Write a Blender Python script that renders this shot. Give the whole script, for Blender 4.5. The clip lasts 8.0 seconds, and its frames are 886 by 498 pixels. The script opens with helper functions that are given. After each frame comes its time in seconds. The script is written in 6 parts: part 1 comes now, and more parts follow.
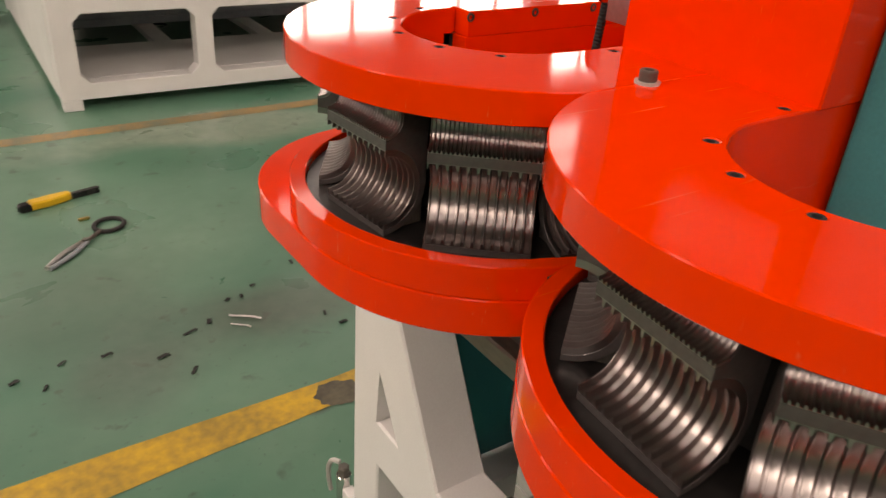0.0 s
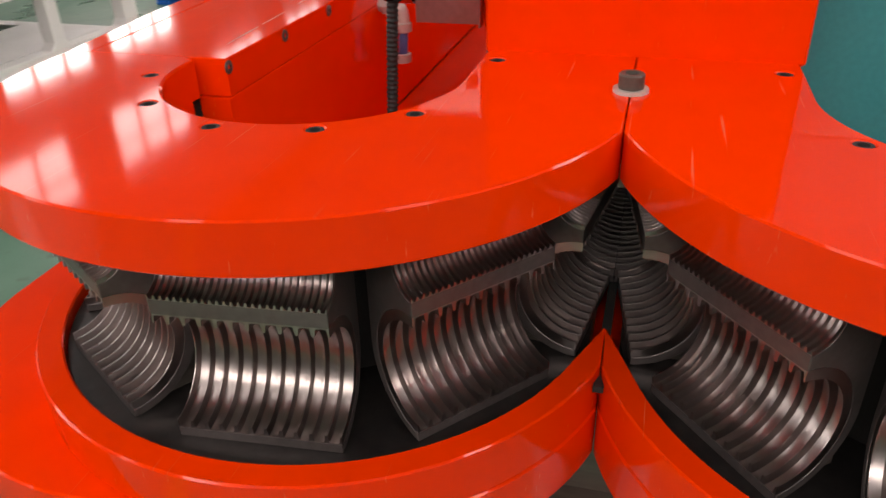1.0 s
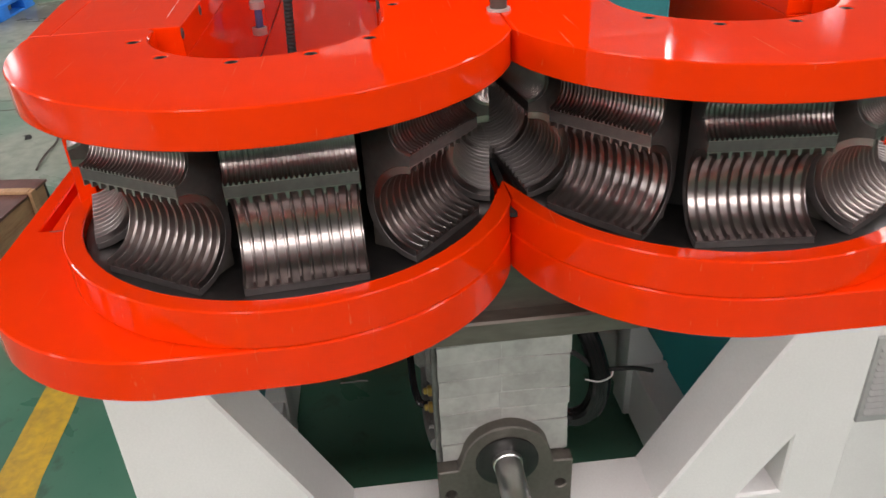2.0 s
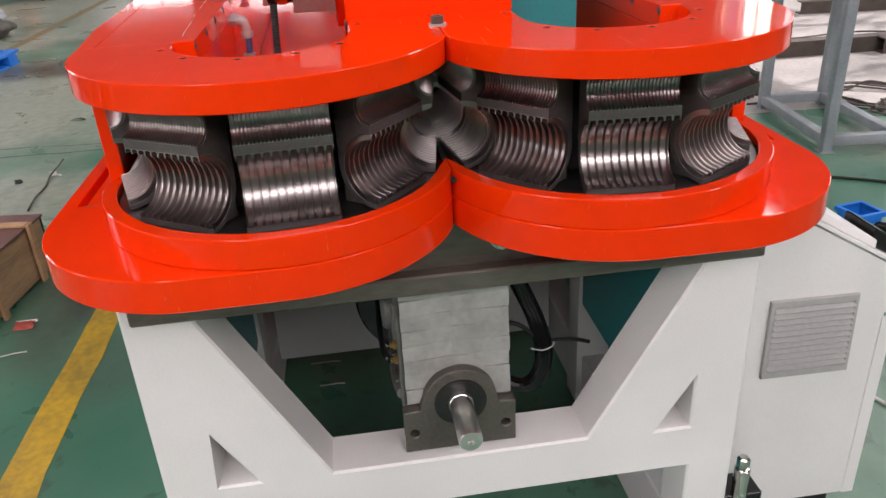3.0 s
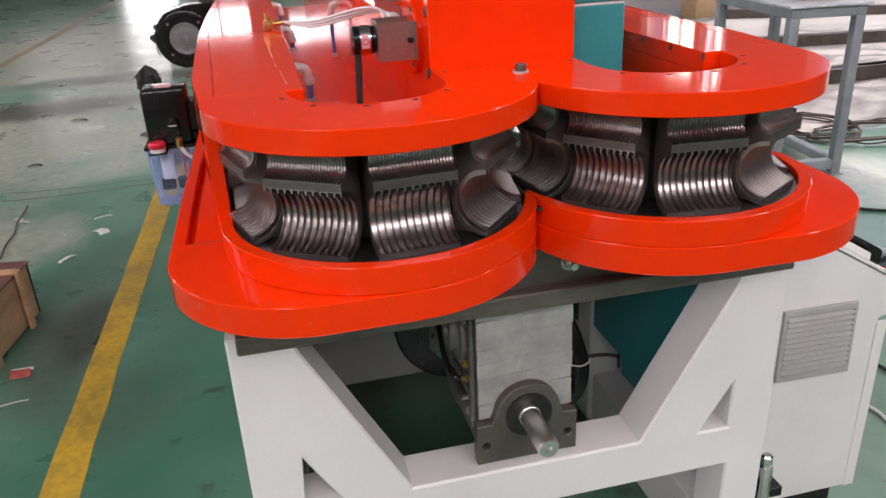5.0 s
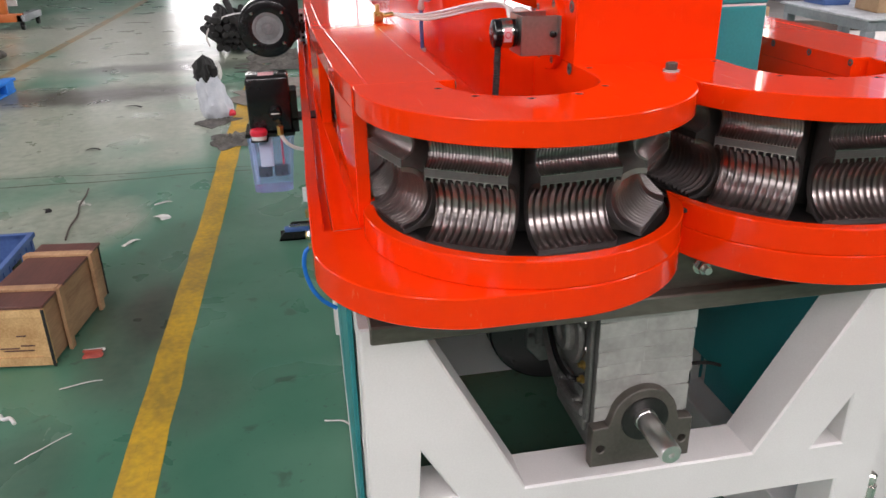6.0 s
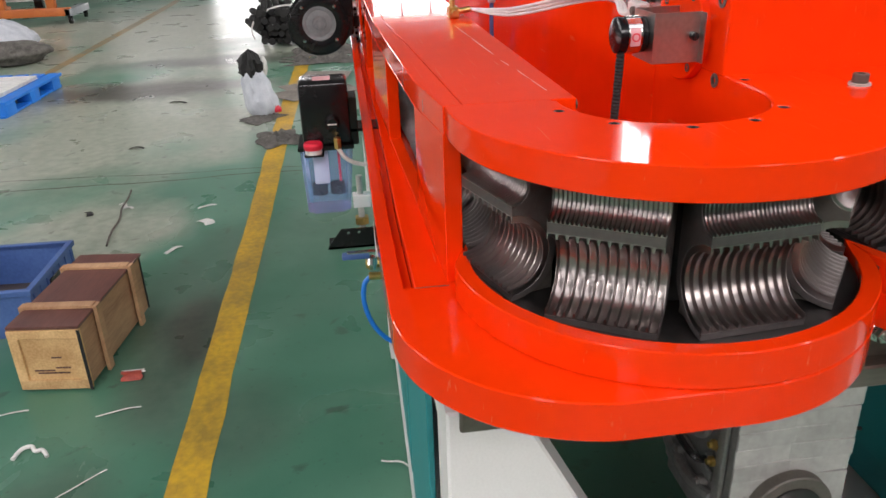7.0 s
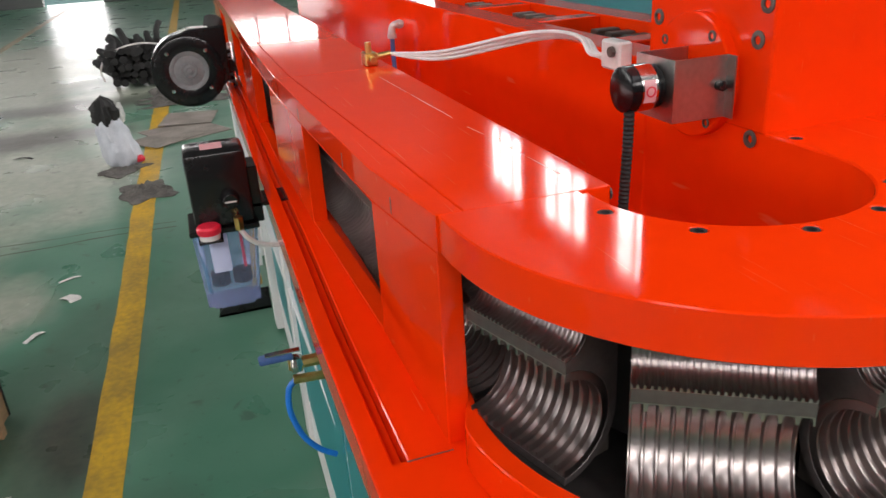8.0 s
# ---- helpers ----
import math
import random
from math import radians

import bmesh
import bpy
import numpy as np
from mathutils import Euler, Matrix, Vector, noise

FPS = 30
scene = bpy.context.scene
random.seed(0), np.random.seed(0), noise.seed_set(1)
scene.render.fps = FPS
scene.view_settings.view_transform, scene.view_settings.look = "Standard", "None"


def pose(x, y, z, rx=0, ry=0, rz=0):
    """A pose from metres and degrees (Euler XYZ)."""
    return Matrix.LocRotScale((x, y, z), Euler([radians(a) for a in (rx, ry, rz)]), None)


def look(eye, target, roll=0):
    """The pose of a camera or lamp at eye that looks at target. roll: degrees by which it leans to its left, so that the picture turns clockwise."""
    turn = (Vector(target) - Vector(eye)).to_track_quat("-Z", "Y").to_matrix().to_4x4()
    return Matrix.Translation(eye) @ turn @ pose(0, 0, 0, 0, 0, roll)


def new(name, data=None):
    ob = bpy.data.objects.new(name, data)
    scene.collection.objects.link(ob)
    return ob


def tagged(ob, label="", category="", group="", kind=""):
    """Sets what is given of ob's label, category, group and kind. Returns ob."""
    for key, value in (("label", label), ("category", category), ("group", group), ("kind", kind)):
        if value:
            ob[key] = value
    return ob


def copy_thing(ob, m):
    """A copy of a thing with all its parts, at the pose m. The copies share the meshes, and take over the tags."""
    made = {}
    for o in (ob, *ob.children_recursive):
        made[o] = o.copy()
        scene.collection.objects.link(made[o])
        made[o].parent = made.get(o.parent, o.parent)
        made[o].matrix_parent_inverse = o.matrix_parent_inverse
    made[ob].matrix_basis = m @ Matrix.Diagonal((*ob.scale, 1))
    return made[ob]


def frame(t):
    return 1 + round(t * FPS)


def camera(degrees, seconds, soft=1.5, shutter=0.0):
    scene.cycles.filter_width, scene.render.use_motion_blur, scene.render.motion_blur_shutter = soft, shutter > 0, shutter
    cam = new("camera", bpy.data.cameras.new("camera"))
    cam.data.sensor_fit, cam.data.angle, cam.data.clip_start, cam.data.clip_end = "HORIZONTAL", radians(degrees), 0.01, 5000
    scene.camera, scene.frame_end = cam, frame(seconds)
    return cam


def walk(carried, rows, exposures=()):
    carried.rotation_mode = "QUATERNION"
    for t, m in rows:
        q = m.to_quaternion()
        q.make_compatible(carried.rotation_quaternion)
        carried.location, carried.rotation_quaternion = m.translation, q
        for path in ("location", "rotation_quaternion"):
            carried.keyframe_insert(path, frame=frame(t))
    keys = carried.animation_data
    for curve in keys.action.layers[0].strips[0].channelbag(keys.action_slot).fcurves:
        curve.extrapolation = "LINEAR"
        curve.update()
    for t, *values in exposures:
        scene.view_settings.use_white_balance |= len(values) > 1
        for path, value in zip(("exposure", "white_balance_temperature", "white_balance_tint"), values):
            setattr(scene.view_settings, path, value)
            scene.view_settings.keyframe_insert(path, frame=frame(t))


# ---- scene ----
cam = camera(60.3, 8.0, shutter=0.15)
PATH = [
    (0, (-0.503, -0.505, 1.466), (0.519, 0.926, 0.513), 4.0),
    (0.5, (-0.5, -0.223, 1.445), (0.857, 0.887, 0.481), 1.3),
    (0.8, (-0.465, -0.079, 1.46), (1.106, 0.685, 0.486), -0.4),
    (1, (-0.465, -0.014, 1.437), (1.21, 0.466, 0.455), -1.6),
    (1.5, (-0.586, 0.126, 1.449), (1.13, 0.113, 0.421), -3.6),
    (2, (-0.746, 0.142, 1.455), (0.978, 0.002, 0.451), -2.9),
    (2.2, (-0.833, 0.139, 1.459), (0.904, -0.017, 0.48), -2.8),
    (3.3, (-1.05, 0.149, 1.454), (0.742, -0.087, 0.598), -3.2),
    (3.5, (-1.058, 0.159, 1.463), (0.736, -0.097, 0.617), -3.3),
    (4, (-1.053, 0.184, 1.493), (0.737, -0.14, 0.662), -3.5),
    (4.5, (-1.081, 0.301, 1.501), (0.707, -0.076, 0.687), -3.3),
    (4.7, (-1.093, 0.343, 1.502), (0.694, -0.049, 0.693), -3.2),
    (5.8, (-1.055, 0.563, 1.491), (0.743, 0.198, 0.696), -1.2),
    (6, (-1.043, 0.59, 1.492), (0.758, 0.25, 0.693), -1.0),
    (6.5, (-0.981, 0.633, 1.477), (0.826, 0.357, 0.666), -1.2),
    (7, (-0.753, 0.626, 1.473), (1.057, 0.392, 0.653), -1.9),
    (7.5, (-0.582, 0.6, 1.492), (1.222, 0.296, 0.684), -3.0),
    (8, (-0.439, 0.678, 1.479), (1.317, 0.131, 0.695), -3.7),
]
EXPOSURE = [(0.0, -0.22, 7900, 22), (1.0, -0.18, 6950, 18), (1.5, -0.09, 6600, 15), (2.2, 0.10, 6450, 16), (3.5, 0.00, 6300, 20), (4.5, -0.06, 6300, 20), (6.0, 0.08, 6300, 18), (7.0, 0.11, 6300, 15), (8.0, -0.08, 6350, 14)]
walk(cam, [(t, look(eye, target, roll)) for t, eye, target, roll in PATH], EXPOSURE)

from mathutils.geometry import tessellate_polygon

# ---------------------------------------------------------------- light
world = bpy.data.worlds.new("world")
world.use_nodes = True
scene.world = world
wn = world.node_tree.nodes
sky = wn.new("ShaderNodeTexSky")
sky.sky_type, sky.sun_disc = "NISHITA", False
sky.sun_elevation, sky.sun_rotation = radians(39), radians(200)
wn["Background"].inputs["Strength"].default_value = 0.12
world.node_tree.links.new(sky.outputs[0], wn["Background"].inputs["Color"])


def sun_lamp(strength, elevation, azimuth):
    data = bpy.data.lights.new("sun", "SUN")
    data.energy, data.angle, data.color = strength, radians(0.6), (1.0, 0.95, 0.88)
    e, a = radians(elevation), radians(azimuth)
    way = Vector((math.cos(e) * math.cos(a), math.cos(e) * math.sin(a), math.sin(e)))
    new("sun", data).matrix_world = look(way * 30, (0, 0, 0))


def window_lamp(name, eye, target, wide, high, power, color=(0.93, 0.97, 1.0)):
    data = bpy.data.lights.new(name, "AREA")
    data.shape, data.size, data.size_y, data.energy, data.color = "RECTANGLE", wide, high, power, color
    new(name, data).matrix_world = look(eye, target)


sun_lamp(5.0, 39, -70)
WARM = (1.0, 0.95, 0.88)
window_lamp("window_light", (7, 10.7, 6.65), (7, 0, 6.65), 32, 1.5, 700, WARM)
window_lamp("window_light", (-4.6, 10.7, 3.3), (-4.6, 0, 3.3), 8.4, 2.4, 420, WARM)
window_lamp("window_light", (6.2, 10.7, 3.05), (6.2, 0, 3.05), 5.4, 1.8, 300, WARM)
window_lamp("window_light", (12.2, 10.7, 4.15), (12.2, 0, 4.15), 6.0, 1.8, 340, WARM)
# high south row is unseen, added as broad fill
window_lamp("window_light", (7, -8.55, 8.05), (7, 0, 8.05), 32, 2.2, 2850, WARM)
window_lamp("window_light", (24.7, 0.5, 3.78), (0, 0.5, 3.78), 18, 0.8, 300, WARM)
window_lamp("door_light", (24.7, 3.38, 1.45), (0, 3.38, 1.45), 1.55, 2.9, 75, WARM)
window_lamp("window_light", (-9.6, 0, 7.4), (0, 0, 7.4), 18, 3.0, 2700, WARM)
window_lamp("door_light", (6.85, -8.5, 2.3), (6.85, 0, 2.3), 5.1, 4.2, 120, WARM)
window_lamp("window_light", (12.22, -8.7, 3.6), (12.22, 0, 3.6), 0.85, 2.6, 240, WARM)
window_lamp("window_light", (14.0, -8.7, 3.85), (14.0, 0, 3.85), 2.2, 1.3, 80, (1.0, 0.86, 0.62))
# unseen roof lamps, added to fill the floor and the tops from above
window_lamp("roof_fill", (0, 4.2, 9.9), (0, 4.2, 0), 14, 1.8, 400, WARM)
window_lamp("roof_fill", (0, -4.2, 9.9), (0, -4.2, 0), 14, 1.8, 200, WARM)

# ---------------------------------------------------------------- materials


def surface(name, low, high, rough=0.5, metal=0.0, scale=6.0, fine=90.0, bump=0.05, spread=0.08, coat=0.0, piece=0.0, stretch=(1, 1, 1), gloss=0.5, scuffs=None):
    """A surface with two scales of mottling between two colours, uneven gloss and fine relief; piece varies whole objects."""
    m = bpy.data.materials.new(name)
    m.use_nodes = True
    nt = m.node_tree
    n, link = nt.nodes, nt.links.new
    p = n["Principled BSDF"]
    co = n.new("ShaderNodeTexCoord")
    mp = n.new("ShaderNodeMapping")
    mp.inputs["Scale"].default_value = stretch
    link(co.outputs["Object"], mp.inputs["Vector"])
    a, b = n.new("ShaderNodeTexNoise"), n.new("ShaderNodeTexNoise")
    a.inputs["Scale"].default_value, a.inputs["Detail"].default_value = scale, 6
    b.inputs["Scale"].default_value, b.inputs["Detail"].default_value = fine, 4
    link(mp.outputs[0], a.inputs["Vector"])
    link(mp.outputs[0], b.inputs["Vector"])
    add = n.new("ShaderNodeMath")
    add.operation = "MULTIPLY_ADD"
    add.inputs[1].default_value = 0.65
    half = n.new("ShaderNodeMath")
    half.operation = "MULTIPLY"
    half.inputs[1].default_value = 0.35
    link(b.outputs[0], half.inputs[0])
    link(a.outputs[0], add.inputs[0])
    link(half.outputs[0], add.inputs[2])
    ramp = n.new("ShaderNodeValToRGB")
    ramp.color_ramp.elements[0].position, ramp.color_ramp.elements[1].position = 0.36, 0.64
    ramp.color_ramp.elements[0].color, ramp.color_ramp.elements[1].color = (*low, 1), (*high, 1)
    link(add.outputs[0], ramp.inputs[0])
    out = ramp.outputs[0]
    if piece:
        info, hsv = n.new("ShaderNodeObjectInfo"), n.new("ShaderNodeHueSaturation")
        rng = n.new("ShaderNodeMapRange")
        rng.inputs["To Min"].default_value, rng.inputs["To Max"].default_value = 1 - piece, 1 + piece
        link(info.outputs["Random"], rng.inputs[0])
        link(rng.outputs[0], hsv.inputs["Value"])
        link(out, hsv.inputs["Color"])
        out = hsv.outputs[0]
    if scuffs:
        for turn in (20, 110):
            sm, sn, sr = n.new("ShaderNodeMapping"), n.new("ShaderNodeTexNoise"), n.new("ShaderNodeValToRGB")
            sm.inputs["Rotation"].default_value, sm.inputs["Scale"].default_value = (0, 0, radians(turn)), (7, 260, 40)
            sn.inputs["Scale"].default_value, sn.inputs["Detail"].default_value = 1.0, 3
            sr.color_ramp.elements[0].position, sr.color_ramp.elements[1].position = 0.70, 0.78
            sr.color_ramp.elements[1].color = (0.5, 0.5, 0.5, 1)
            link(co.outputs["Object"], sm.inputs["Vector"])
            link(sm.outputs[0], sn.inputs["Vector"])
            link(sn.outputs[0], sr.inputs[0])
            mx = n.new("ShaderNodeMix")
            mx.data_type = "RGBA"
            link(sr.outputs[0], mx.inputs["Factor"])
            link(out, mx.inputs["A"])
            mx.inputs["B"].default_value = (*scuffs, 1)
            out = mx.outputs["Result"]
    p.inputs["Specular IOR Level"].default_value = gloss
    link(out, p.inputs["Base Color"])
    rr = n.new("ShaderNodeMapRange")
    rr.inputs["To Min"].default_value, rr.inputs["To Max"].default_value = max(rough - spread, 0.03), rough + spread
    link(add.outputs[0], rr.inputs[0])
    link(rr.outputs[0], p.inputs["Roughness"])
    p.inputs["Metallic"].default_value = metal
    if coat:
        p.inputs["Coat Weight"].default_value, p.inputs["Coat Roughness"].default_value = coat, 0.05
    if bump:
        bp = n.new("ShaderNodeBump")
        bp.inputs["Strength"].default_value, bp.inputs["Distance"].default_value = bump, 0.002
        link(b.outputs[0], bp.inputs["Height"])
        link(bp.outputs[0], p.inputs["Normal"])
    return m


def clear(name, color, rough=0.05, alpha_mix=0.0):
    m = bpy.data.materials.new(name)
    m.use_nodes = True
    p = m.node_tree.nodes["Principled BSDF"]
    p.inputs["Base Color"].default_value = (*color, 1)
    p.inputs["Roughness"].default_value = rough
    p.inputs["Transmission Weight"].default_value = 1.0 if not alpha_mix else alpha_mix
    p.inputs["IOR"].default_value = 1.2
    return m


def floor_surface():
    """Green floor paint: worn paler in patches, far sheen painted in as grey, dark oil spots, fine grit, uneven gloss.
    """
    m = bpy.data.materials.new("floor_paint")
    m.use_nodes = True
    nt = m.node_tree
    n, link = nt.nodes, nt.links.new
    p = n["Principled BSDF"]
    co = n.new("ShaderNodeTexCoord")

    def tex(scale, detail=6, distortion=0.0):
        t = n.new("ShaderNodeTexNoise")
        t.inputs["Scale"].default_value, t.inputs["Detail"].default_value, t.inputs["Distortion"].default_value = scale, detail, distortion
        link(co.outputs["Object"], t.inputs["Vector"])
        return t.outputs[0]

    def ramp(src, a, b, ca, cb):
        r = n.new("ShaderNodeValToRGB")
        r.color_ramp.elements[0].position, r.color_ramp.elements[1].position = a, b
        r.color_ramp.elements[0].color, r.color_ramp.elements[1].color = (*ca, 1), (*cb, 1)
        link(src, r.inputs[0])
        return r.outputs[0]

    def mix(fac, a, b):
        x = n.new("ShaderNodeMix")
        x.data_type = "RGBA"
        link(fac, x.inputs["Factor"])
        link(a, x.inputs["A"])
        link(b, x.inputs["B"])
        return x.outputs["Result"]

    base = ramp(tex(1.3), 0.35, 0.7, FLOOR_DARK, FLOOR_PALE)
    dust = ramp(tex(0.55, 7, 0.8), 0.44, 0.80, (0, 0, 0), (0.34, 0.34, 0.34))
    grey = ramp(tex(14), 0.3, 0.7, (0.26, 0.28, 0.22), (0.42, 0.43, 0.355))
    col = mix(dust, base, grey)
    # wide greyed stretches with ragged rims: floor sheen painted pale, dust by the table
    for x, y, rx, ry, depth in SHEEN_DUST:
        mp, sh, ln = n.new("ShaderNodeMapping"), n.new("ShaderNodeTexNoise"), n.new("ShaderNodeVectorMath")
        mp.inputs["Location"].default_value, mp.inputs["Scale"].default_value = (-x / rx, -y / ry, 0), (1 / rx, 1 / ry, 0)
        ln.operation = "LENGTH"
        sh.inputs["Scale"].default_value, sh.inputs["Detail"].default_value = 0.9, 7
        add = n.new("ShaderNodeMath")
        add.operation = "ADD"
        link(co.outputs["Object"], mp.inputs["Vector"])
        link(co.outputs["Object"], sh.inputs["Vector"])
        link(mp.outputs[0], ln.inputs[0])
        link(ln.outputs["Value"], add.inputs[0])
        link(sh.outputs[0], add.inputs[1])
        col = mix(ramp(add.outputs[0], 0.75, 1.55, (depth, depth, depth), (0, 0, 0)), col, grey)
    spots = ramp(tex(9, 8, 0.4), 0.63, 0.71, (0, 0, 0), (0.5, 0.5, 0.5))
    dark = ramp(tex(30), 0.3, 0.7, (0.022, 0.024, 0.02), (0.05, 0.045, 0.035))
    col = mix(spots, col, dark)
    grit = ramp(tex(45, 6), 0.64, 0.73, (0, 0, 0), (0.35, 0.35, 0.35))
    col = mix(grit, col, dark)
    # old oil and dirt stains, each with its own place and outline
    wob = n.new("ShaderNodeTexNoise")
    wob.inputs["Scale"].default_value, wob.inputs["Detail"].default_value = 2.6, 6
    link(co.outputs["Object"], wob.inputs["Vector"])
    shift = n.new("ShaderNodeVectorMath")
    shift.operation = "MULTIPLY_ADD"
    shift.inputs[1].default_value, shift.inputs[2].default_value = (0.9, 0.9, 0), (-0.45, -0.45, 0)
    link(wob.outputs["Color"], shift.inputs[0])
    brown = ramp(tex(18), 0.3, 0.7, (0.035, 0.032, 0.026), (0.085, 0.078, 0.062))
    for x, y, rx, ry, depth in STAINS:
        mp = n.new("ShaderNodeMapping")
        mp.inputs["Location"].default_value = (-x / rx, -y / ry, 0)
        mp.inputs["Scale"].default_value = (1 / rx, 1 / ry, 0)
        vec = n.new("ShaderNodeVectorMath")
        vec.operation = "ADD"
        link(co.outputs["Object"], mp.inputs["Vector"])
        link(mp.outputs[0], vec.inputs[0])
        link(shift.outputs[0], vec.inputs[1])
        ln = n.new("ShaderNodeVectorMath")
        ln.operation = "LENGTH"
        link(vec.outputs[0], ln.inputs[0])
        col = mix(ramp(ln.outputs["Value"], 0.45, 1.0, (depth, depth, depth), (0, 0, 0)), col, brown)
    link(col, p.inputs["Base Color"])
    rr = n.new("ShaderNodeMapRange")
    rr.inputs["To Min"].default_value, rr.inputs["To Max"].default_value = 0.17, 0.44
    link(tex(2.2, 7, 0.5), rr.inputs[0])
    link(rr.outputs[0], p.inputs["Roughness"])
    bp = n.new("ShaderNodeBump")
    bp.inputs["Strength"].default_value, bp.inputs["Distance"].default_value = 0.05, 0.004
    link(tex(3.5, 3), bp.inputs["Height"])
    link(bp.outputs[0], p.inputs["Normal"])
    return m


# first row: dusty grey floor by the table; the others paint in the sheen
SHEEN_DUST = [(2.5, -2.9, 1.5, 0.95, 0.95), (10.5, 3.0, 8.5, 6.0, 0.85), (5.5, 2.4, 4.6, 3.2, 0.85), (2.8, 2.0, 2.0, 1.15, 0.8), (0.8, 3.4, 2.2, 0.6, 0.5)]
STAINS = [(1.72, 1.32, 0.5, 0.2, 0.6), (0.35, 1.62, 0.35, 0.22, 0.45), (-0.2, 1.45, 0.25, 0.2, 0.35), (0.9, 1.55, 0.4, 0.25, 0.35), (2.2, 1.5, 0.5, 0.3, 0.3), (1.95, 1.22, 0.42, 0.17, 0.75), (6.6, 2.4, 0.55, 1.5, 0.9), (8.0, 2.0, 0.45, 1.4, 0.8), (0.22, 1.09, 0.06, 0.055, 0.95), (0.1, 1.6, 0.5, 0.3, 0.3), (2.6, 1.25, 0.5, 0.25, 0.3), (1.3, 1.05, 0.3, 0.3, 0.35), (-0.3, 1.9, 0.4, 0.4, 0.25)]
FLOOR_DARK, FLOOR_PALE = (0.048, 0.160, 0.102), (0.108, 0.242, 0.166)
RED = surface("red_paint", (0.79, 0.031, 0.0004), (0.85, 0.038, 0.0006), 0.065, 0, 3, 26, 0.02, 0.03, gloss=0.23, scuffs=(0.8, 0.20, 0.10))
CHIPPED = surface("chipped_primer", (0.62, 0.36, 0.28), (0.75, 0.52, 0.42), 0.5, 0, 60, 200, 0.1, 0.1)
WHITE = surface("white_paint", (0.70, 0.68, 0.67), (0.78, 0.76, 0.75), 0.42, 0, 4, 260, 0.12, 0.08)
TEAL = surface("teal_paint", (0.020, 0.21, 0.23), (0.032, 0.27, 0.29), 0.35, 0, 4, 200, 0.08, 0.08)
STEEL = surface("mould_steel", (0.31, 0.274, 0.265), (0.42, 0.373, 0.362), 0.29, 1.0, 9, 60, 0.0, 0.04, piece=0.08)
BLOCK = surface("oiled_block_steel", (0.105, 0.091, 0.089), (0.16, 0.141, 0.138), 0.38, 0.7, 7, 150, 0.03, 0.06, piece=0.10)
MILL = surface("mill_steel", (0.125, 0.108, 0.093), (0.22, 0.192, 0.166), 0.44, 0.65, 5, 120, 0.15, 0.12, stretch=(1, 0.25, 1))
CHROME = surface("ground_steel", (0.55, 0.53, 0.50), (0.70, 0.68, 0.65), 0.16, 1.0, 20, 200, 0.03, 0.06)
DARK_STEEL = surface("cast_iron", (0.085, 0.075, 0.065), (0.13, 0.115, 0.10), 0.5, 0.4, 9, 140, 0.2, 0.1)
SHAFT = surface("turned_steel", (0.66, 0.64, 0.62), (0.74, 0.72, 0.70), 0.33, 1.0, 20, 300, 0.02, 0.02)
ALU = surface("aluminium", (0.42, 0.41, 0.39), (0.58, 0.56, 0.54), 0.32, 1.0, 7, 160, 0.08, 0.1)
CASTALU = surface("dull_cast_aluminium", (0.13, 0.128, 0.122), (0.24, 0.235, 0.225), 0.52, 0.55, 12, 120, 0.25, 0.1)
TAPE = surface("grey_tape", (0.30, 0.29, 0.275), (0.42, 0.41, 0.39), 0.38, 0.15, 14, 90, 0.15, 0.1, piece=0.09)
BLACK = surface("black_plastic", (0.005, 0.005, 0.006), (0.012, 0.011, 0.011), 0.20, 0, 10, 120, 0.04, 0.06, gloss=0.35)
OILBED = surface("oily_black_steel", (0.010, 0.009, 0.009), (0.030, 0.027, 0.026), 0.34, 0.2, 12, 90, 0.1, 0.1)
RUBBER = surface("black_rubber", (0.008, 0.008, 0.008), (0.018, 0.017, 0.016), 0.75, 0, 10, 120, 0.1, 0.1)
FLOOR = floor_surface()
YELLOW = surface("yellow_line_paint", (0.32, 0.205, 0.03), (0.64, 0.385, 0.018), 0.45, 0, 5, 40, 0.1, 0.12, scuffs=(0.10, 0.085, 0.045))
LOUVRE = surface("grey_louvre_paint", (0.34, 0.335, 0.33), (0.42, 0.41, 0.40), 0.5, 0, 5, 90, 0.1, 0.1)
FADED = surface("faded_orange_paint", (0.13, 0.15, 0.10), (0.36, 0.22, 0.08), 0.45, 0, 6, 40, 0.1, 0.12)
OILY = surface("dried_oil", (0.05, 0.045, 0.03), (0.12, 0.10, 0.06), 0.5, 0, 12, 60, 0.1, 0.1)
INLET = surface("grey_cast_hub", (0.13, 0.13, 0.135), (0.20, 0.20, 0.205), 0.5, 0.2, 14, 90, 0.1, 0.1)
PLASTER = surface("hall_wall_paint", (0.13, 0.135, 0.135), (0.18, 0.18, 0.175), 0.8, 0, 0.7, 20, 0.1)
ROOF = surface("roof_sheet", (0.07, 0.075, 0.08), (0.10, 0.105, 0.11), 0.6, 0, 0.7, 20, 0.05)
LEAF = surface("leaf", (0.04, 0.08, 0.02), (0.07, 0.12, 0.035), 0.5, 0, 4, 60, 0.05)
CARDBOARD = surface("cardboard", (0.30, 0.19, 0.10), (0.40, 0.27, 0.15), 0.8, 0, 12, 120, 0.15, 0.08)
WORNSHEET = surface("worn_sheet", (0.30, 0.33, 0.36), (0.62, 0.64, 0.66), 0.5, 0, 9, 60, 0.1, 0.15)
GREYTUBE = surface("grey_tube_paint", (0.22, 0.24, 0.26), (0.33, 0.35, 0.37), 0.4, 0.1, 6, 90, 0.1, 0.1)
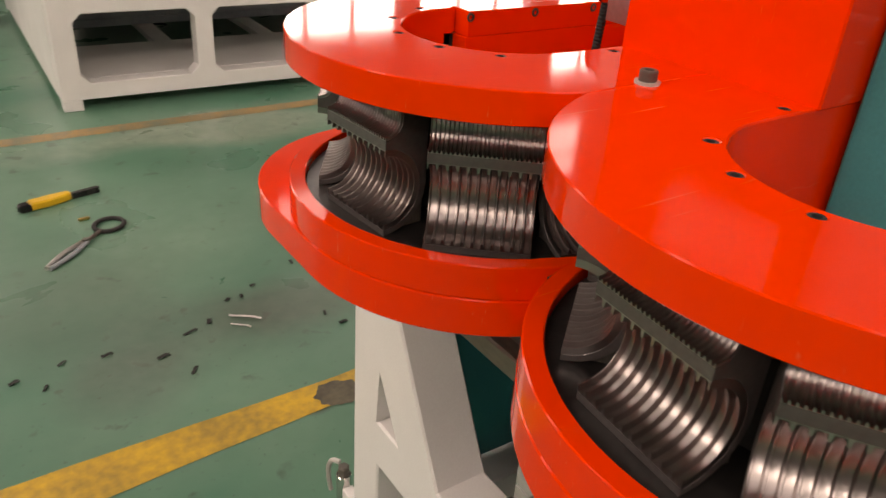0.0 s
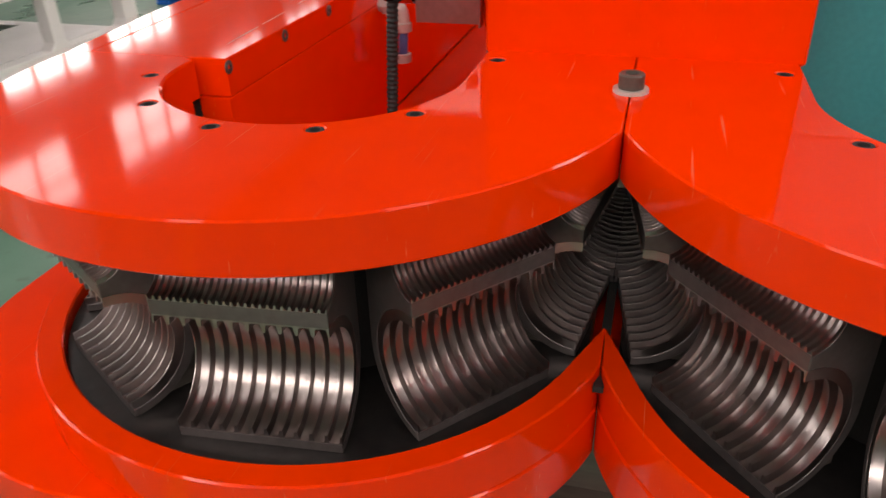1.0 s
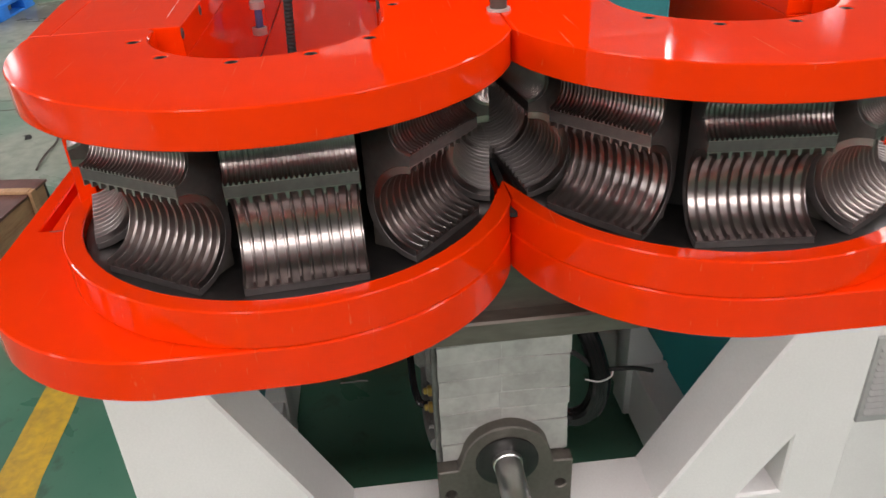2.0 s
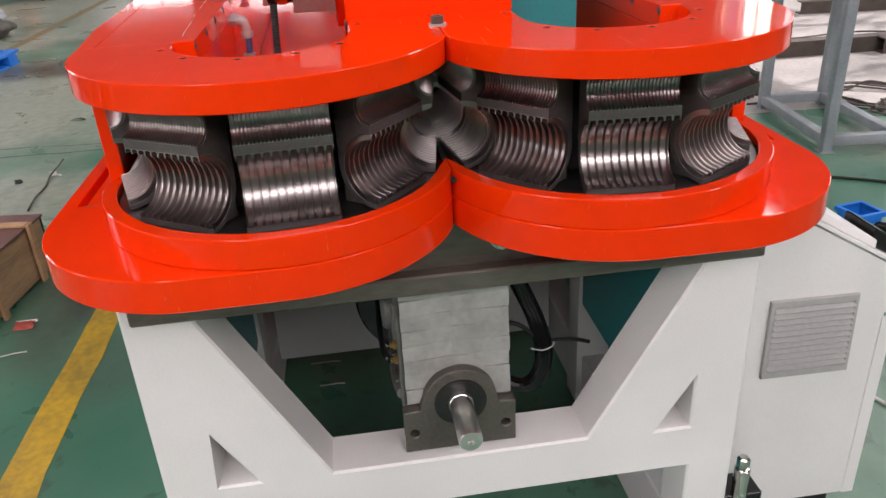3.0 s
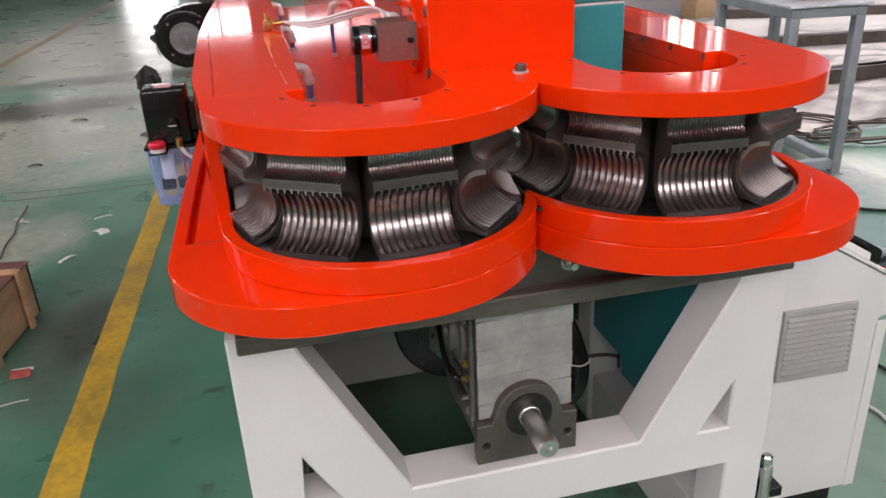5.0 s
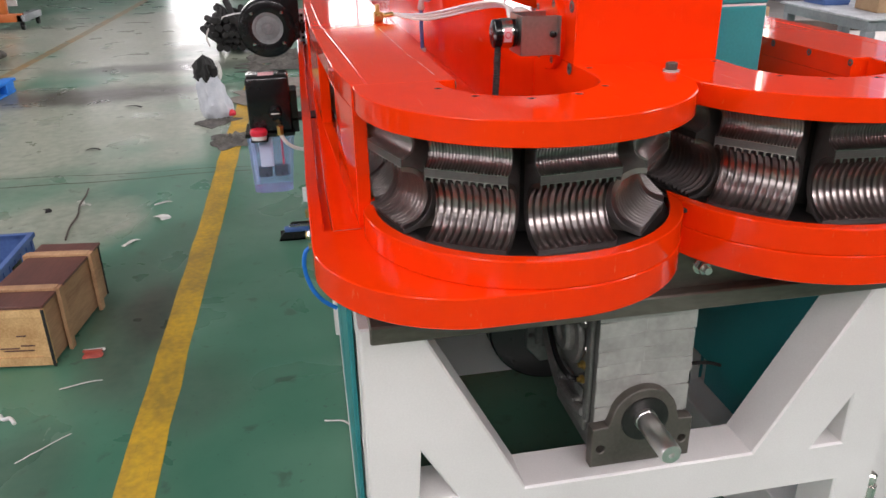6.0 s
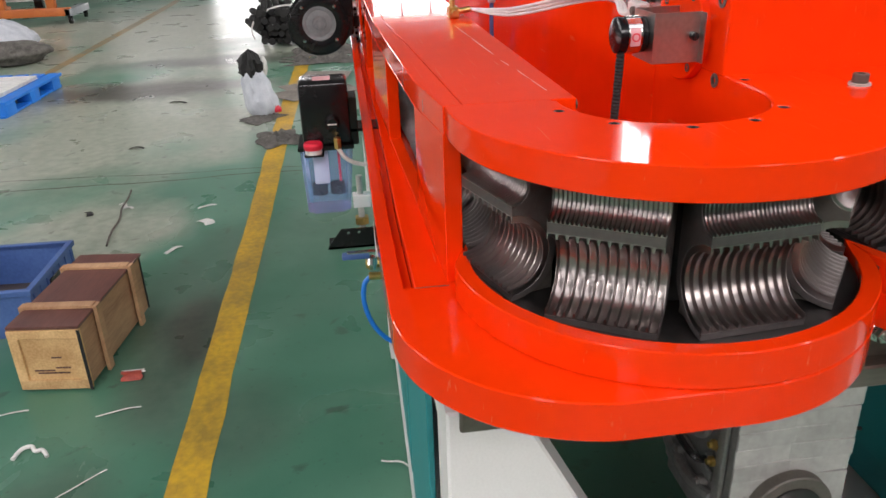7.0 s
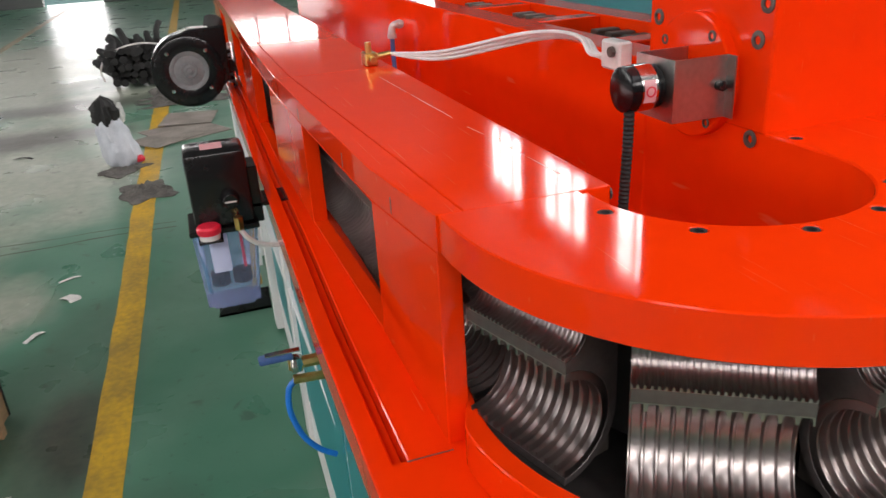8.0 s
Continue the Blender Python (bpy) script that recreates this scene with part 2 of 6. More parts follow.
WRAP = surface("torn_wrapper", (0.26, 0.03, 0.02), (0.42, 0.08, 0.05), 0.5, 0, 30, 120, 0.2, 0.1)
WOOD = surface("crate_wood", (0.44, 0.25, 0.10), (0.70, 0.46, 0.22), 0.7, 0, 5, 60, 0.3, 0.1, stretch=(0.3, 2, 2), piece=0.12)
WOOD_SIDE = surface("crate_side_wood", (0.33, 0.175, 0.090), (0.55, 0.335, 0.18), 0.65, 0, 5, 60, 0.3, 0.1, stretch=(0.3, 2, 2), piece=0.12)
WOOD_DARK = surface("crate_lid_wood", (0.080, 0.032, 0.026), (0.17, 0.074, 0.060), 0.32, 0, 4, 60, 0.2, 0.12, stretch=(0.3, 2, 2), piece=0.15)
BLUE = surface("blue_plastic", (0.045, 0.095, 0.27), (0.08, 0.155, 0.38), 0.5, 0, 6, 80, 0.1, 0.1)
SKYBLUE = surface("bright_blue_plastic", (0.01, 0.16, 0.62), (0.02, 0.22, 0.75), 0.4, 0, 6, 80, 0.1, 0.1)
CAP = surface("red_plastic", (0.55, 0.01, 0.03), (0.70, 0.02, 0.05), 0.35, 0, 10, 80, 0.02)
BAGWHITE = surface("white_woven_bag", (0.40, 0.43, 0.48), (0.60, 0.62, 0.66), 0.6, 0, 9, 160, 0.4, 0.1)
RAG = surface("grey_rag", (0.05, 0.047, 0.042), (0.15, 0.14, 0.125), 0.9, 0, 14, 140, 0.5)
PAPER = surface("white_litter", (0.55, 0.54, 0.52), (0.74, 0.73, 0.70), 0.7, 0, 20, 140, 0.3, piece=0.15)
BRASS = surface("brass", (0.50, 0.33, 0.10), (0.66, 0.46, 0.16), 0.3, 1.0, 20, 140, 0.05)
PVC = surface("grey_fitting", (0.42, 0.40, 0.38), (0.55, 0.53, 0.50), 0.35, 0.2, 20, 140, 0.05)
TUBEWHITE = surface("white_tube", (0.62, 0.58, 0.56), (0.75, 0.72, 0.70), 0.35, 0, 20, 140, 0.02)
ORANGE = surface("orange_paint", (0.42, 0.10, 0.02), (0.55, 0.15, 0.03), 0.45, 0, 5, 100, 0.1)
# pale tone and broad mottling also paint in the uneven sunlight on the floor
CONCRETE = surface("pale_concrete", (0.30, 0.275, 0.255), (0.47, 0.435, 0.41), 0.72, 0, 1.1, 30, 0.2)
RUST = surface("brown_steel", (0.055, 0.042, 0.036), (0.12, 0.095, 0.08), 0.6, 0.3, 6, 90, 0.2)
PINK = surface("pink_sticker", (0.60, 0.30, 0.32), (0.68, 0.38, 0.40), 0.5, 0, 20, 90, 0)
YELLOWPLASTIC = surface("yellow_plastic", (0.62, 0.36, 0.01), (0.75, 0.46, 0.02), 0.4, 0, 12, 90, 0.05)
CARD = surface("cardboard", (0.13, 0.11, 0.095), (0.29, 0.26, 0.225), 0.8, 0, 4, 60, 0.2)
TANK = clear("clear_tank", (0.55, 0.64, 0.97), 0.08, 0.88)

# ---------------------------------------------------------------- builders


def part(name, bm, material, parent=None, label="", smooth=35):
    me = bpy.data.meshes.new(name)
    bmesh.ops.recalc_face_normals(bm, faces=bm.faces)
    bm.to_mesh(me)
    bm.free()
    me.materials.append(material)
    if smooth:
        me.shade_smooth()
        me.set_sharp_from_angle(angle=radians(smooth))
    ob = new(name, me)
    if parent is not None:
        ob.parent = parent
    return tagged(ob, label)


def thing(name, label, category, group="", kind="", at=(0, 0, 0)):
    ob = new(name)
    ob.empty_display_size = 0.05
    ob.location = at
    return tagged(ob, label, category, group, kind)


def box(x0, x1, y0, y1, z0, z1, bevel=0.0, bm=None):
    own = bmesh.new()
    bmesh.ops.create_cube(own, size=1)
    for v in own.verts:
        v.co = Vector(((x0 + x1) / 2 + v.co.x * (x1 - x0), (y0 + y1) / 2 + v.co.y * (y1 - y0), (z0 + z1) / 2 + v.co.z * (z1 - z0)))
    if bevel:
        bmesh.ops.bevel(own, geom=own.edges[:], offset=bevel, segments=1 if bevel <= 0.003 else 2, affect="EDGES", profile=0.5)
    return own if bm is None else merge(bm, own)


def merge(bm, other, m=None):
    if m is not None:
        bmesh.ops.transform(other, matrix=m, verts=other.verts)
    me = bpy.data.meshes.new("tmp")
    other.to_mesh(me)
    other.free()
    bm.from_mesh(me)
    bpy.data.meshes.remove(me)
    return bm


def turned(profile, seg=24, a=(0, 0, 0), b=(0, 0, 1), bm=None):
    """A solid of revolution: profile rows (radius, way along from a towards b in metres)."""
    bm = bm or bmesh.new()
    a, b = Vector(a), Vector(b)
    m = (b - a).to_track_quat("Z", "Y").to_matrix()
    rings = []
    for r, h in profile:
        if r < 1e-6:
            rings.append([bm.verts.new(a + m @ Vector((0, 0, h)))])
        else:
            rings.append([bm.verts.new(a + m @ Vector((r * math.cos(2 * math.pi * i / seg), r * math.sin(2 * math.pi * i / seg), h))) for i in range(seg)])
    for p, q in zip(rings, rings[1:]):
        for i in range(seg):
            j = (i + 1) % seg
            if len(p) == 1:
                bm.faces.new((p[0], q[i], q[j]))
            elif len(q) == 1:
                bm.faces.new((p[i], p[j], q[0]))
            else:
                bm.faces.new((p[i], p[j], q[j], q[i]))
    return bm


def rod(a, b, r, seg=20, bevel=0.0, bm=None):
    h = (Vector(b) - Vector(a)).length
    c = min(bevel, r * 0.5) if bevel else r * 0.06
    return turned([(0, 0), (r - c, 0), (r, c), (r, h - c), (r - c, h), (0, h)], seg, a, b, bm)


def pipe(points, r, seg=10, smooth_steps=6, bm=None, ribbed=0.0, rib_pitch=0.005):
    """A hose or cable along a smooth curve through the points."""
    bm = bm or bmesh.new()
    pts = [Vector(p) for p in points]
    path = []
    for i in range(len(pts) - 1):
        p0, p1, p2, p3 = pts[max(i - 1, 0)], pts[i], pts[i + 1], pts[min(i + 2, len(pts) - 1)]
        for k in range(smooth_steps):
            t = k / smooth_steps
            path.append(0.5 * (2 * p1 + (p2 - p0) * t + (2 * p0 - 5 * p1 + 4 * p2 - p3) * t * t + (3 * p1 - p0 - 3 * p2 + p3) * t ** 3))
    path.append(pts[-1])
    if ribbed:
        fine = [path[0]]
        for a, b in zip(path, path[1:]):
            n = max(1, round((b - a).length / (rib_pitch / 2)))
            fine += [a.lerp(b, (k + 1) / n) for k in range(n)]
        path = fine
    rings, side = [], None
    for i, p in enumerate(path):
        d = (path[min(i + 1, len(path) - 1)] - path[max(i - 1, 0)]).normalized()
        if side is None:
            side = d.orthogonal().normalized()
        side = (side - d * side.dot(d)).normalized()
        up = d.cross(side)
        rr = r * (1 - ribbed * (i % 2))
        rings.append([bm.verts.new(p + rr * (math.cos(2 * math.pi * k / seg) * side + math.sin(2 * math.pi * k / seg) * up)) for k in range(seg)])
    for p, q in zip(rings, rings[1:]):
        for i in range(seg):
            bm.faces.new((p[i], p[(i + 1) % seg], q[(i + 1) % seg], q[i]))
    bm.faces.new(rings[0])
    bm.faces.new(rings[-1])
    return bm


def arc(cx, cy, r, a0, a1, n):
    return [(cx + r * math.cos(radians(a0 + (a1 - a0) * i / n)), cy + r * math.sin(radians(a0 + (a1 - a0) * i / n))) for i in range(n + 1)]


def offset(loop, d):
    """The closed outline moved inwards by d (outline runs counter-clockwise; holes clockwise)."""
    out, n = [], len(loop)
    for i in range(n):
        a, p, b = Vector(loop[i - 1]), Vector(loop[i]), Vector(loop[(i + 1) % n])
        u, v = (p - a).normalized(), (b - p).normalized()
        nu, nv = Vector((-u.y, u.x)), Vector((-v.y, v.x))
        w = nu + nv
        k = w.length_squared
        w = w * (2 / k) if k > 0.3 else nu
        out.append(p + w * d)
    return [(q.x, q.y) for q in out]


def area(loop):
    return sum(a[0] * b[1] - b[0] * a[1] for a, b in zip(loop, loop[1:] + loop[:1])) / 2


def slab(outline, holes, w0, w1, place, bevel=0.0015):
    """A plate with a chamfered rim and through holes; place maps (u, v, w) into space."""
    bm = bmesh.new()
    loops = [outline if area(outline) > 0 else outline[::-1]] + [h if area(h) < 0 else h[::-1] for h in holes]
    caps = ([], [])
    for loop in loops:
        inner = offset(loop, bevel)
        rings = []
        for pts, w in ((inner, w0), (loop, w0 + bevel), (loop, w1 - bevel), (inner, w1)):
            rings.append([bm.verts.new(place(u, v, w)) for u, v in pts])
        n = len(loop)
        for a, b in zip(rings, rings[1:]):
            for i in range(n):
                bm.faces.new((a[i], a[(i + 1) % n], b[(i + 1) % n], b[i]))
        caps[0].append(rings[0])
        caps[1].append(rings[3])
    for cap in caps:
        flat_loops = [[Vector(uv + (0,)) for uv in (offset(loop, bevel))] for loop in loops]
        verts = [v for ring in cap for v in ring]
        for tri in tessellate_polygon(flat_loops):
            try:
                bm.faces.new([verts[k] for k in tri])
            except ValueError:
                pass
    return bm


def flat(u, v, w):
    return (u, v, w)


def upright(u, v, w):
    return (w, u, v)


def circle(x, y, r, n=20):
    return arc(x, y, r, 0, 360 * (n - 1) / n, n - 1)


def mirrored(loop):
    return [(x, -y) for x, y in loop]

# ---------------------------------------------------------------- hall
def hall():
    bm = bmesh.new()
    bmesh.ops.create_grid(bm, x_segments=4, y_segments=4, size=1)
    for v in bm.verts:
        v.co = Vector((7.5 + v.co.x * 40, v.co.y * 40, 0))
    tagged(part("floor", bm, FLOOR, smooth=0), "worn green painted concrete workshop floor with oil stains", "floor", kind="structure")

    def wall(name, along, fixed, lo, hi, thick, label, door=None, z0=2.7, z1=5.9, low=()):
        """A wall with a row of windows from z0 to z1; along is 'x' or 'y'."""
        def place(u, v, w):
            return (u, w, v) if along == "x" else (w, u, v)
        holes = []
        u = lo + 1.0
        while u + 2.8 < hi:
            if door and z0 < door[2] and u + 2.8 > door[0] - 0.5 and u < door[1] + 0.5:
                u += 3.9
                continue
            holes.append([(u, z0), (u + 2.8, z0), (u + 2.8, z1), (u, z1)])
            u += 3.9
        for u, end, za, zb in low:
            wide = min(2.4, end - u)
            while u + wide <= end:
                holes.append([(u, za), (u + wide, za), (u + wide, zb), (u, zb)])
                u += wide + 0.35
        rim = [(lo, 0), (hi, 0), (hi, 10), (lo, 10)]
        if door:
            rim = [(lo, 0), (door[0], 0), (door[0], door[2]), (door[1], door[2]), (door[1], 0), (hi, 0), (hi, 10), (lo, 10)]
        ob = part(name, slab(rim, holes, fixed, fixed + thick, place, 0.01), PLASTER, smooth=0)
        tagged(ob, label, "wall", kind="structure")
        mid = fixed + thick / 2
        for h in holes:
            frame_bm = bmesh.new()
            a, b = h[0][0], h[1][0]
            for k in range(4):
                c = a + 0.03 + (b - a - 0.06) * k / 3
                bars = (c - 0.03, c + 0.03, h[0][1], h[2][1])
                lo3, hi3 = place(bars[0], bars[2], mid - 0.03), place(bars[1], bars[3], mid + 0.03)
                box(min(lo3[0], hi3[0]), max(lo3[0], hi3[0]), min(lo3[1], hi3[1]), max(lo3[1], hi3[1]), lo3[2], hi3[2], bm=frame_bm)
            for z in (h[0][1] + 0.03, (h[0][1] + h[2][1]) / 2, h[2][1] - 0.03):
                lo3, hi3 = place(a, z - 0.03, mid - 0.025), place(b, z + 0.03, mid + 0.025)
                box(min(lo3[0], hi3[0]), max(lo3[0], hi3[0]), min(lo3[1], hi3[1]), max(lo3[1], hi3[1]), lo3[2], hi3[2], bm=frame_bm)
            tagged(part("window", frame_bm, GREYTUBE, smooth=0), "grey steel window frame in the hall wall", "window", "hall windows", "structure")

    wall("wall_north", "x", 10.0, -9.0, 24.0, 0.3, "pale painted hall wall with rows of windows", None, 5.9, 7.4, [(-8.6, 0.2, 2.1, 4.5), (3.5, 9.0, 2.15, 3.95), (9.2, 15.1, 3.25, 5.05)])
    wall("wall_south", "x", -8.3, -9.0, 24.0, 0.3, "pale painted hall wall with a wide open gateway", (4.2, 9.5, 4.6), 7.0, 9.1, [(11.8, 12.65, 2.3, 4.9), (12.9, 15.1, 3.2, 4.5)])
    wall("wall_east", "y", 24.0, -8.3, 10.3, 0.3, "pale painted end wall of the hall with a door and high windows", (2.6, 4.15, 2.9), 3.4, 4.15)
    wall("wall_west", "y", -9.3, -8.3, 10.3, 0.3, "pale painted end wall of the hall with high windows", None, 5.9, 8.9)
    # unseen roof: openings added for fill, long south eave added to block the sun
    lights = [[(-7, s * 4.2 - 0.9), (7, s * 4.2 - 0.9), (7, s * 4.2 + 0.9), (-7, s * 4.2 + 0.9)] for s in (1, -1)]
    tagged(part("ceiling", slab([(-9.3, -11.4), (24.3, -11.4), (24.3, 10.3), (-9.3, 10.3)], lights, 9.4, 9.6, flat, 0.01), ROOF, smooth=0), "unseen grey sheet metal hall roof with two added light openings and a sun-blocking eave", "ceiling", kind="structure")
    # lane markings: knots (x, near edge, far edge)
    near = [(-5, 1.0, 1.13), (-0.4, 1.013, 1.168), (0.29, 1.059, 1.168), (0.8, 1.088, 1.208), (1.62, 1.078, 1.191), (3.15, 1.040, 1.160), (4.45, 1.016, 1.150), (7.15, 0.926, 1.069), (23, 0.55, 0.69)]
    far = [(-5, 3.53, 3.63), (1.2, 3.55, 3.655), (8.0, 3.57, 3.68), (12, 3.47, 3.60), (23, 3.3, 3.44)]
    for knots, paint, lab in ((near, YELLOW, "worn yellow lane line painted on the green floor"), (far, FADED, "faded orange yellow lane line painted on the green floor")):
        bm = bmesh.new()
        xs, n = [k[0] for k in knots], 220
        lo, hi = [], []
        for i in range(n + 1):
            x = -5.0 + 28.0 * (i / n) ** 1.6
            for side, row in ((1, lo), (2, hi)):
                y = float(np.interp(x, xs, [k[side] for k in knots])) + 0.006 * noise.noise((x * 4, 5 * side, knots[0][1]))
                row.append(bm.verts.new((x, y, 0.0015)))
        for i in range(n):
            bm.faces.new((lo[i], lo[i + 1], hi[i + 1], hi[i]))
        tagged(part("lane_line", bm, paint, smooth=0), lab, "lane marking", kind="structure")


hall()


def oil_stain(x, y, r, seed):
    bm = bmesh.new()
    ring = [bm.verts.new((x + r * 1.25 * k * math.cos(a), y + r * k * math.sin(a), 0.0026)) for a, k in ((2 * math.pi * i / 56, 1 + 0.20 * noise.noise((3 * math.cos(2 * math.pi * i / 56), 3 * math.sin(2 * math.pi * i / 56), seed))) for i in range(56))]
    bm.faces.new(ring)
    tagged(part("oil_stain", bm, OILY, smooth=0), "dark dried oil stain on the yellow lane line", "stain", kind="structure")


oil_stain(0.300, 1.098, 0.056, 1.0)

# ---------------------------------------------------------------- the corrugator: plates
CX, CY, RAD = 0.092, 0.2465, 0.2585          # centre and radius of each rounded lobe
SIDE, LONG = 0.506, 3.4                    # half width of the top plates, length of the machine
Z_TOP, Z_PLATE, Z_RING, Z_BASE, Z_UNDER = 1.260, 1.2250, 1.069, 1.0275, 0.980

corrugator = thing("corrugator", "glossy red corrugated pipe machine on a white steel frame", "machine")
NOTCH = CX - math.sqrt(RAD ** 2 - (CY - 0.0005) ** 2)
A0 = math.degrees(math.atan2(0.0005 - CY, NOTCH - CX)) % 360


def both(name, outline, holes, w0, w1, material, bevel, label=""):
    made = []
    for flip in (False, True):
        o = mirrored(outline) if flip else outline
        h = [mirrored(x) for x in holes] if flip else holes
        made.append(part(name, slab(o, h, w0, w1, flat, bevel), material, corrugator, label))
    return made


SCREWS = [(0.0655, 0.3835), (0.0005, 0.3425), (-0.0335, 0.271), (-0.0245, 0.1985), (0.018, 0.142), (0.160, 0.1125)]
CUT = 0.1232                               # radius of the round cut in each lobe


def along(x, knots):
    """Straight runs from knot to knot."""
    for (x0, y0), (x1, y1) in zip(knots, knots[1:]):
        if x <= x1:
            return y0 + (y1 - y0) * max(x - x0, 0) / (x1 - x0)
    return knots[-1][1]


def flank(x):
    """Outer face of the side wall at x: it bulges a little behind the lobes."""
    return along(x, ((0.12, 0.508), (0.28, 0.526), (0.60, 0.537), (0.90, 0.545), (1.30, 0.544), (1.85, 0.535), (LONG, 0.511)))


def skirt(x):
    """Outer edge of the base plate at x."""
    return along(x, ((0.062, 0.588), (0.40, 0.588), (0.72, 0.583), (1.20, 0.579), (1.85, 0.571), (LONG, 0.552)))


def inlay(x):
    """Seam between the rail plate and the side wall's top edge at x."""
    return along(x, ((0.12, 0.484), (0.37, 0.495), (0.87, 0.521), (1.30, 0.524), (LONG, 0.492)))


KNOTS = (0.28, 0.40, 0.60, 0.72, 0.90, 1.20, 1.30, 1.85)


lobe = arc(CX, CY, RAD, A0, 90, 56)
top = lobe[:-1] + [(CX, SIDE), (0.1205, SIDE), (0.1205, 0.378), (0.112, 0.378)] + arc(0.100, 0.250, CUT, 84, 268, 40) + [(0.112, 0.126), (0.42, 0.126), (0.42, 0.0005)]
both("top_plate", top, [circle(x, y, 0.0066, 16) for x, y in SCREWS], Z_PLATE, Z_TOP, RED, 0.0012, "thick glossy red top plate with a rounded front lobe")
for x0, x1 in ((0.1212, 0.8514), (0.8522, LONG)):
    inner = [x0] + [x for x in KNOTS if x0 < x < x1] + [x1]
    both("rail_plate", [(x0, 0.3466), (x1, 0.3466)] + [(x, inlay(x) - 0.0003) for x in reversed(inner)], [], Z_PLATE, Z_TOP - 0.0003, RED, 0.0010, "long glossy red top plate beside the trough")
    both("side_cap", [(x, inlay(x) + 0.0003) for x in inner] + [(x, flank(x)) for x in reversed(inner)], [], Z_PLATE, Z_TOP - 0.0003, RED, 0.0010, "red top edge of the side wall")
# bare slivers where the paint has chipped along the trough edge
for x0, y0, x1, y1 in ((0.167, 0.370, 0.235, 0.3735), (0.245, 0.3738, 0.301, 0.376), (0.341, 0.379, 0.382, 0.383), (0.435, 0.383, 0.60, 0.3875), (0.615, 0.3878, 0.763, 0.392)):
    ym = 0.5 * (y0 + y1)
    part("paint_chip", slab([(x0, y0 - 0.0003), (x1, y1 - 0.0003), (x1, y1 + 0.0003), (0.5 * (x0 + x1), ym + 0.0007), (x0, y0 + 0.0003)], [], Z_TOP - 0.0006, Z_TOP - 0.00005, flat, 0.0001), CHIPPED, corrugator, "pale chipped paint")
# screws coloured near black, so that the holes read as shaded
for flip in (1, -1):
    for x, y in SCREWS:
        part("screw", turned([(0.0, 0), (0.0064, 0), (0.0064, 0.009), (0.0040, 0.009), (0.0040, 0.003), (0, 0.003)], 12, (x, y * flip, Z_TOP - 0.0098), (x, y * flip, 2)), RUBBER, corrugator)
# inner walls beside the open troughs, with socket screws
for s in (1, -1):
    part("trough_wall", box(0.118, LONG, min(s * 0.3465, s * 0.3772), max(s * 0.3465, s * 0.3772), 1.068, Z_PLATE - 0.0004, 0.0004), RED, corrugator)
    for k in range(12):
        x = 0.118 + 0.1135 * k + 0.006
        part("screw", turned([(0.0062, 0), (0.0062, 0.001), (0.0045, 0.0015), (0.003, 0.0015), (0.0026, -0.002), (0, -0.002)], 12, (x, s * 0.3465, 1.2515), (x, s * 0.2, 1.2515)), DARK_STEEL, corrugator)
    # near-black face carries the shade behind the mould blocks
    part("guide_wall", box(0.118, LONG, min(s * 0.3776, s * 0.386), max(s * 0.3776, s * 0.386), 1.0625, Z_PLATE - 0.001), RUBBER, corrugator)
    part("trough_floor", box(0.02, LONG, min(s * 0.124, s * 0.346), max(s * 0.124, s * 0.346), 1.0635, 1.0675, 0.001), RED, corrugator, "glossy red trough floor")
# ring plates round the mould track
RR = RAD - 0.0005
notch_r = CX - math.sqrt(RR ** 2 - (CY - 0.0005) ** 2)
a_r = math.degrees(math.atan2(0.0005 - CY, notch_r - CX)) % 360
a_i = math.degrees(math.asin((0.030 - CY) / (RR - 0.021)))
both("ring_plate", arc(CX, CY, RR, a_r, 90, 56)[:-1] + [(CX, SIDE - 0.003), (0.150, SIDE - 0.026), (CX + 0.06, 0.476)] + arc(CX, CY, RR - 0.021, 78, 180 - a_i, 50) + [(notch_r + 0.05, 0.0005)], [], Z_BASE, Z_RING, RED, 0.0014, "glossy red ring plate under the mould blocks")
both("track_bed", arc(CX, CY, RR - 0.0215, 80, 262, 48) + [(LONG, 0.005), (LONG, 0.485), (1.22, 0.515), (0.6, 0.510), (0.3, 0.500), (CX + 0.06, 0.4755)], [], Z_BASE + 0.002, Z_RING - 0.0105, OILBED, 0.001, "black oily steel sliding bed")
# wall between trough and track: red inside, outer guide blackened for shade between blocks
both("trough_shell", arc(0.100, 0.250, CUT - 0.0006, 90, 270, 40) + [(0.42, 0.1274), (0.42, 0.1205)] + arc(0.100, 0.250, 0.1275, 270, 90, 40), [], 1.058, Z_TOP - 0.0016, RED, 0.0005)
both("guide_drum", arc(0.100, 0.250, 0.129, 90, 270, 40) + [(0.42, 0.1200), (0.42, 0.108)] + arc(0.100, 0.250, 0.142, 270, 90, 40), [], 1.0625, Z_PLATE - 0.0012, RUBBER, 0.0005, "guide drum behind the mould blocks, blackened for the shade there")
part("notch_floor", slab([(0.0, -0.004), (0.39, -0.004), (0.39, 0.004), (0.0, 0.004)], [], Z_RING - 0.016, Z_RING - 0.0103, flat, 0.0004), RUBBER, corrugator, "dark floor where the two tracks meet")
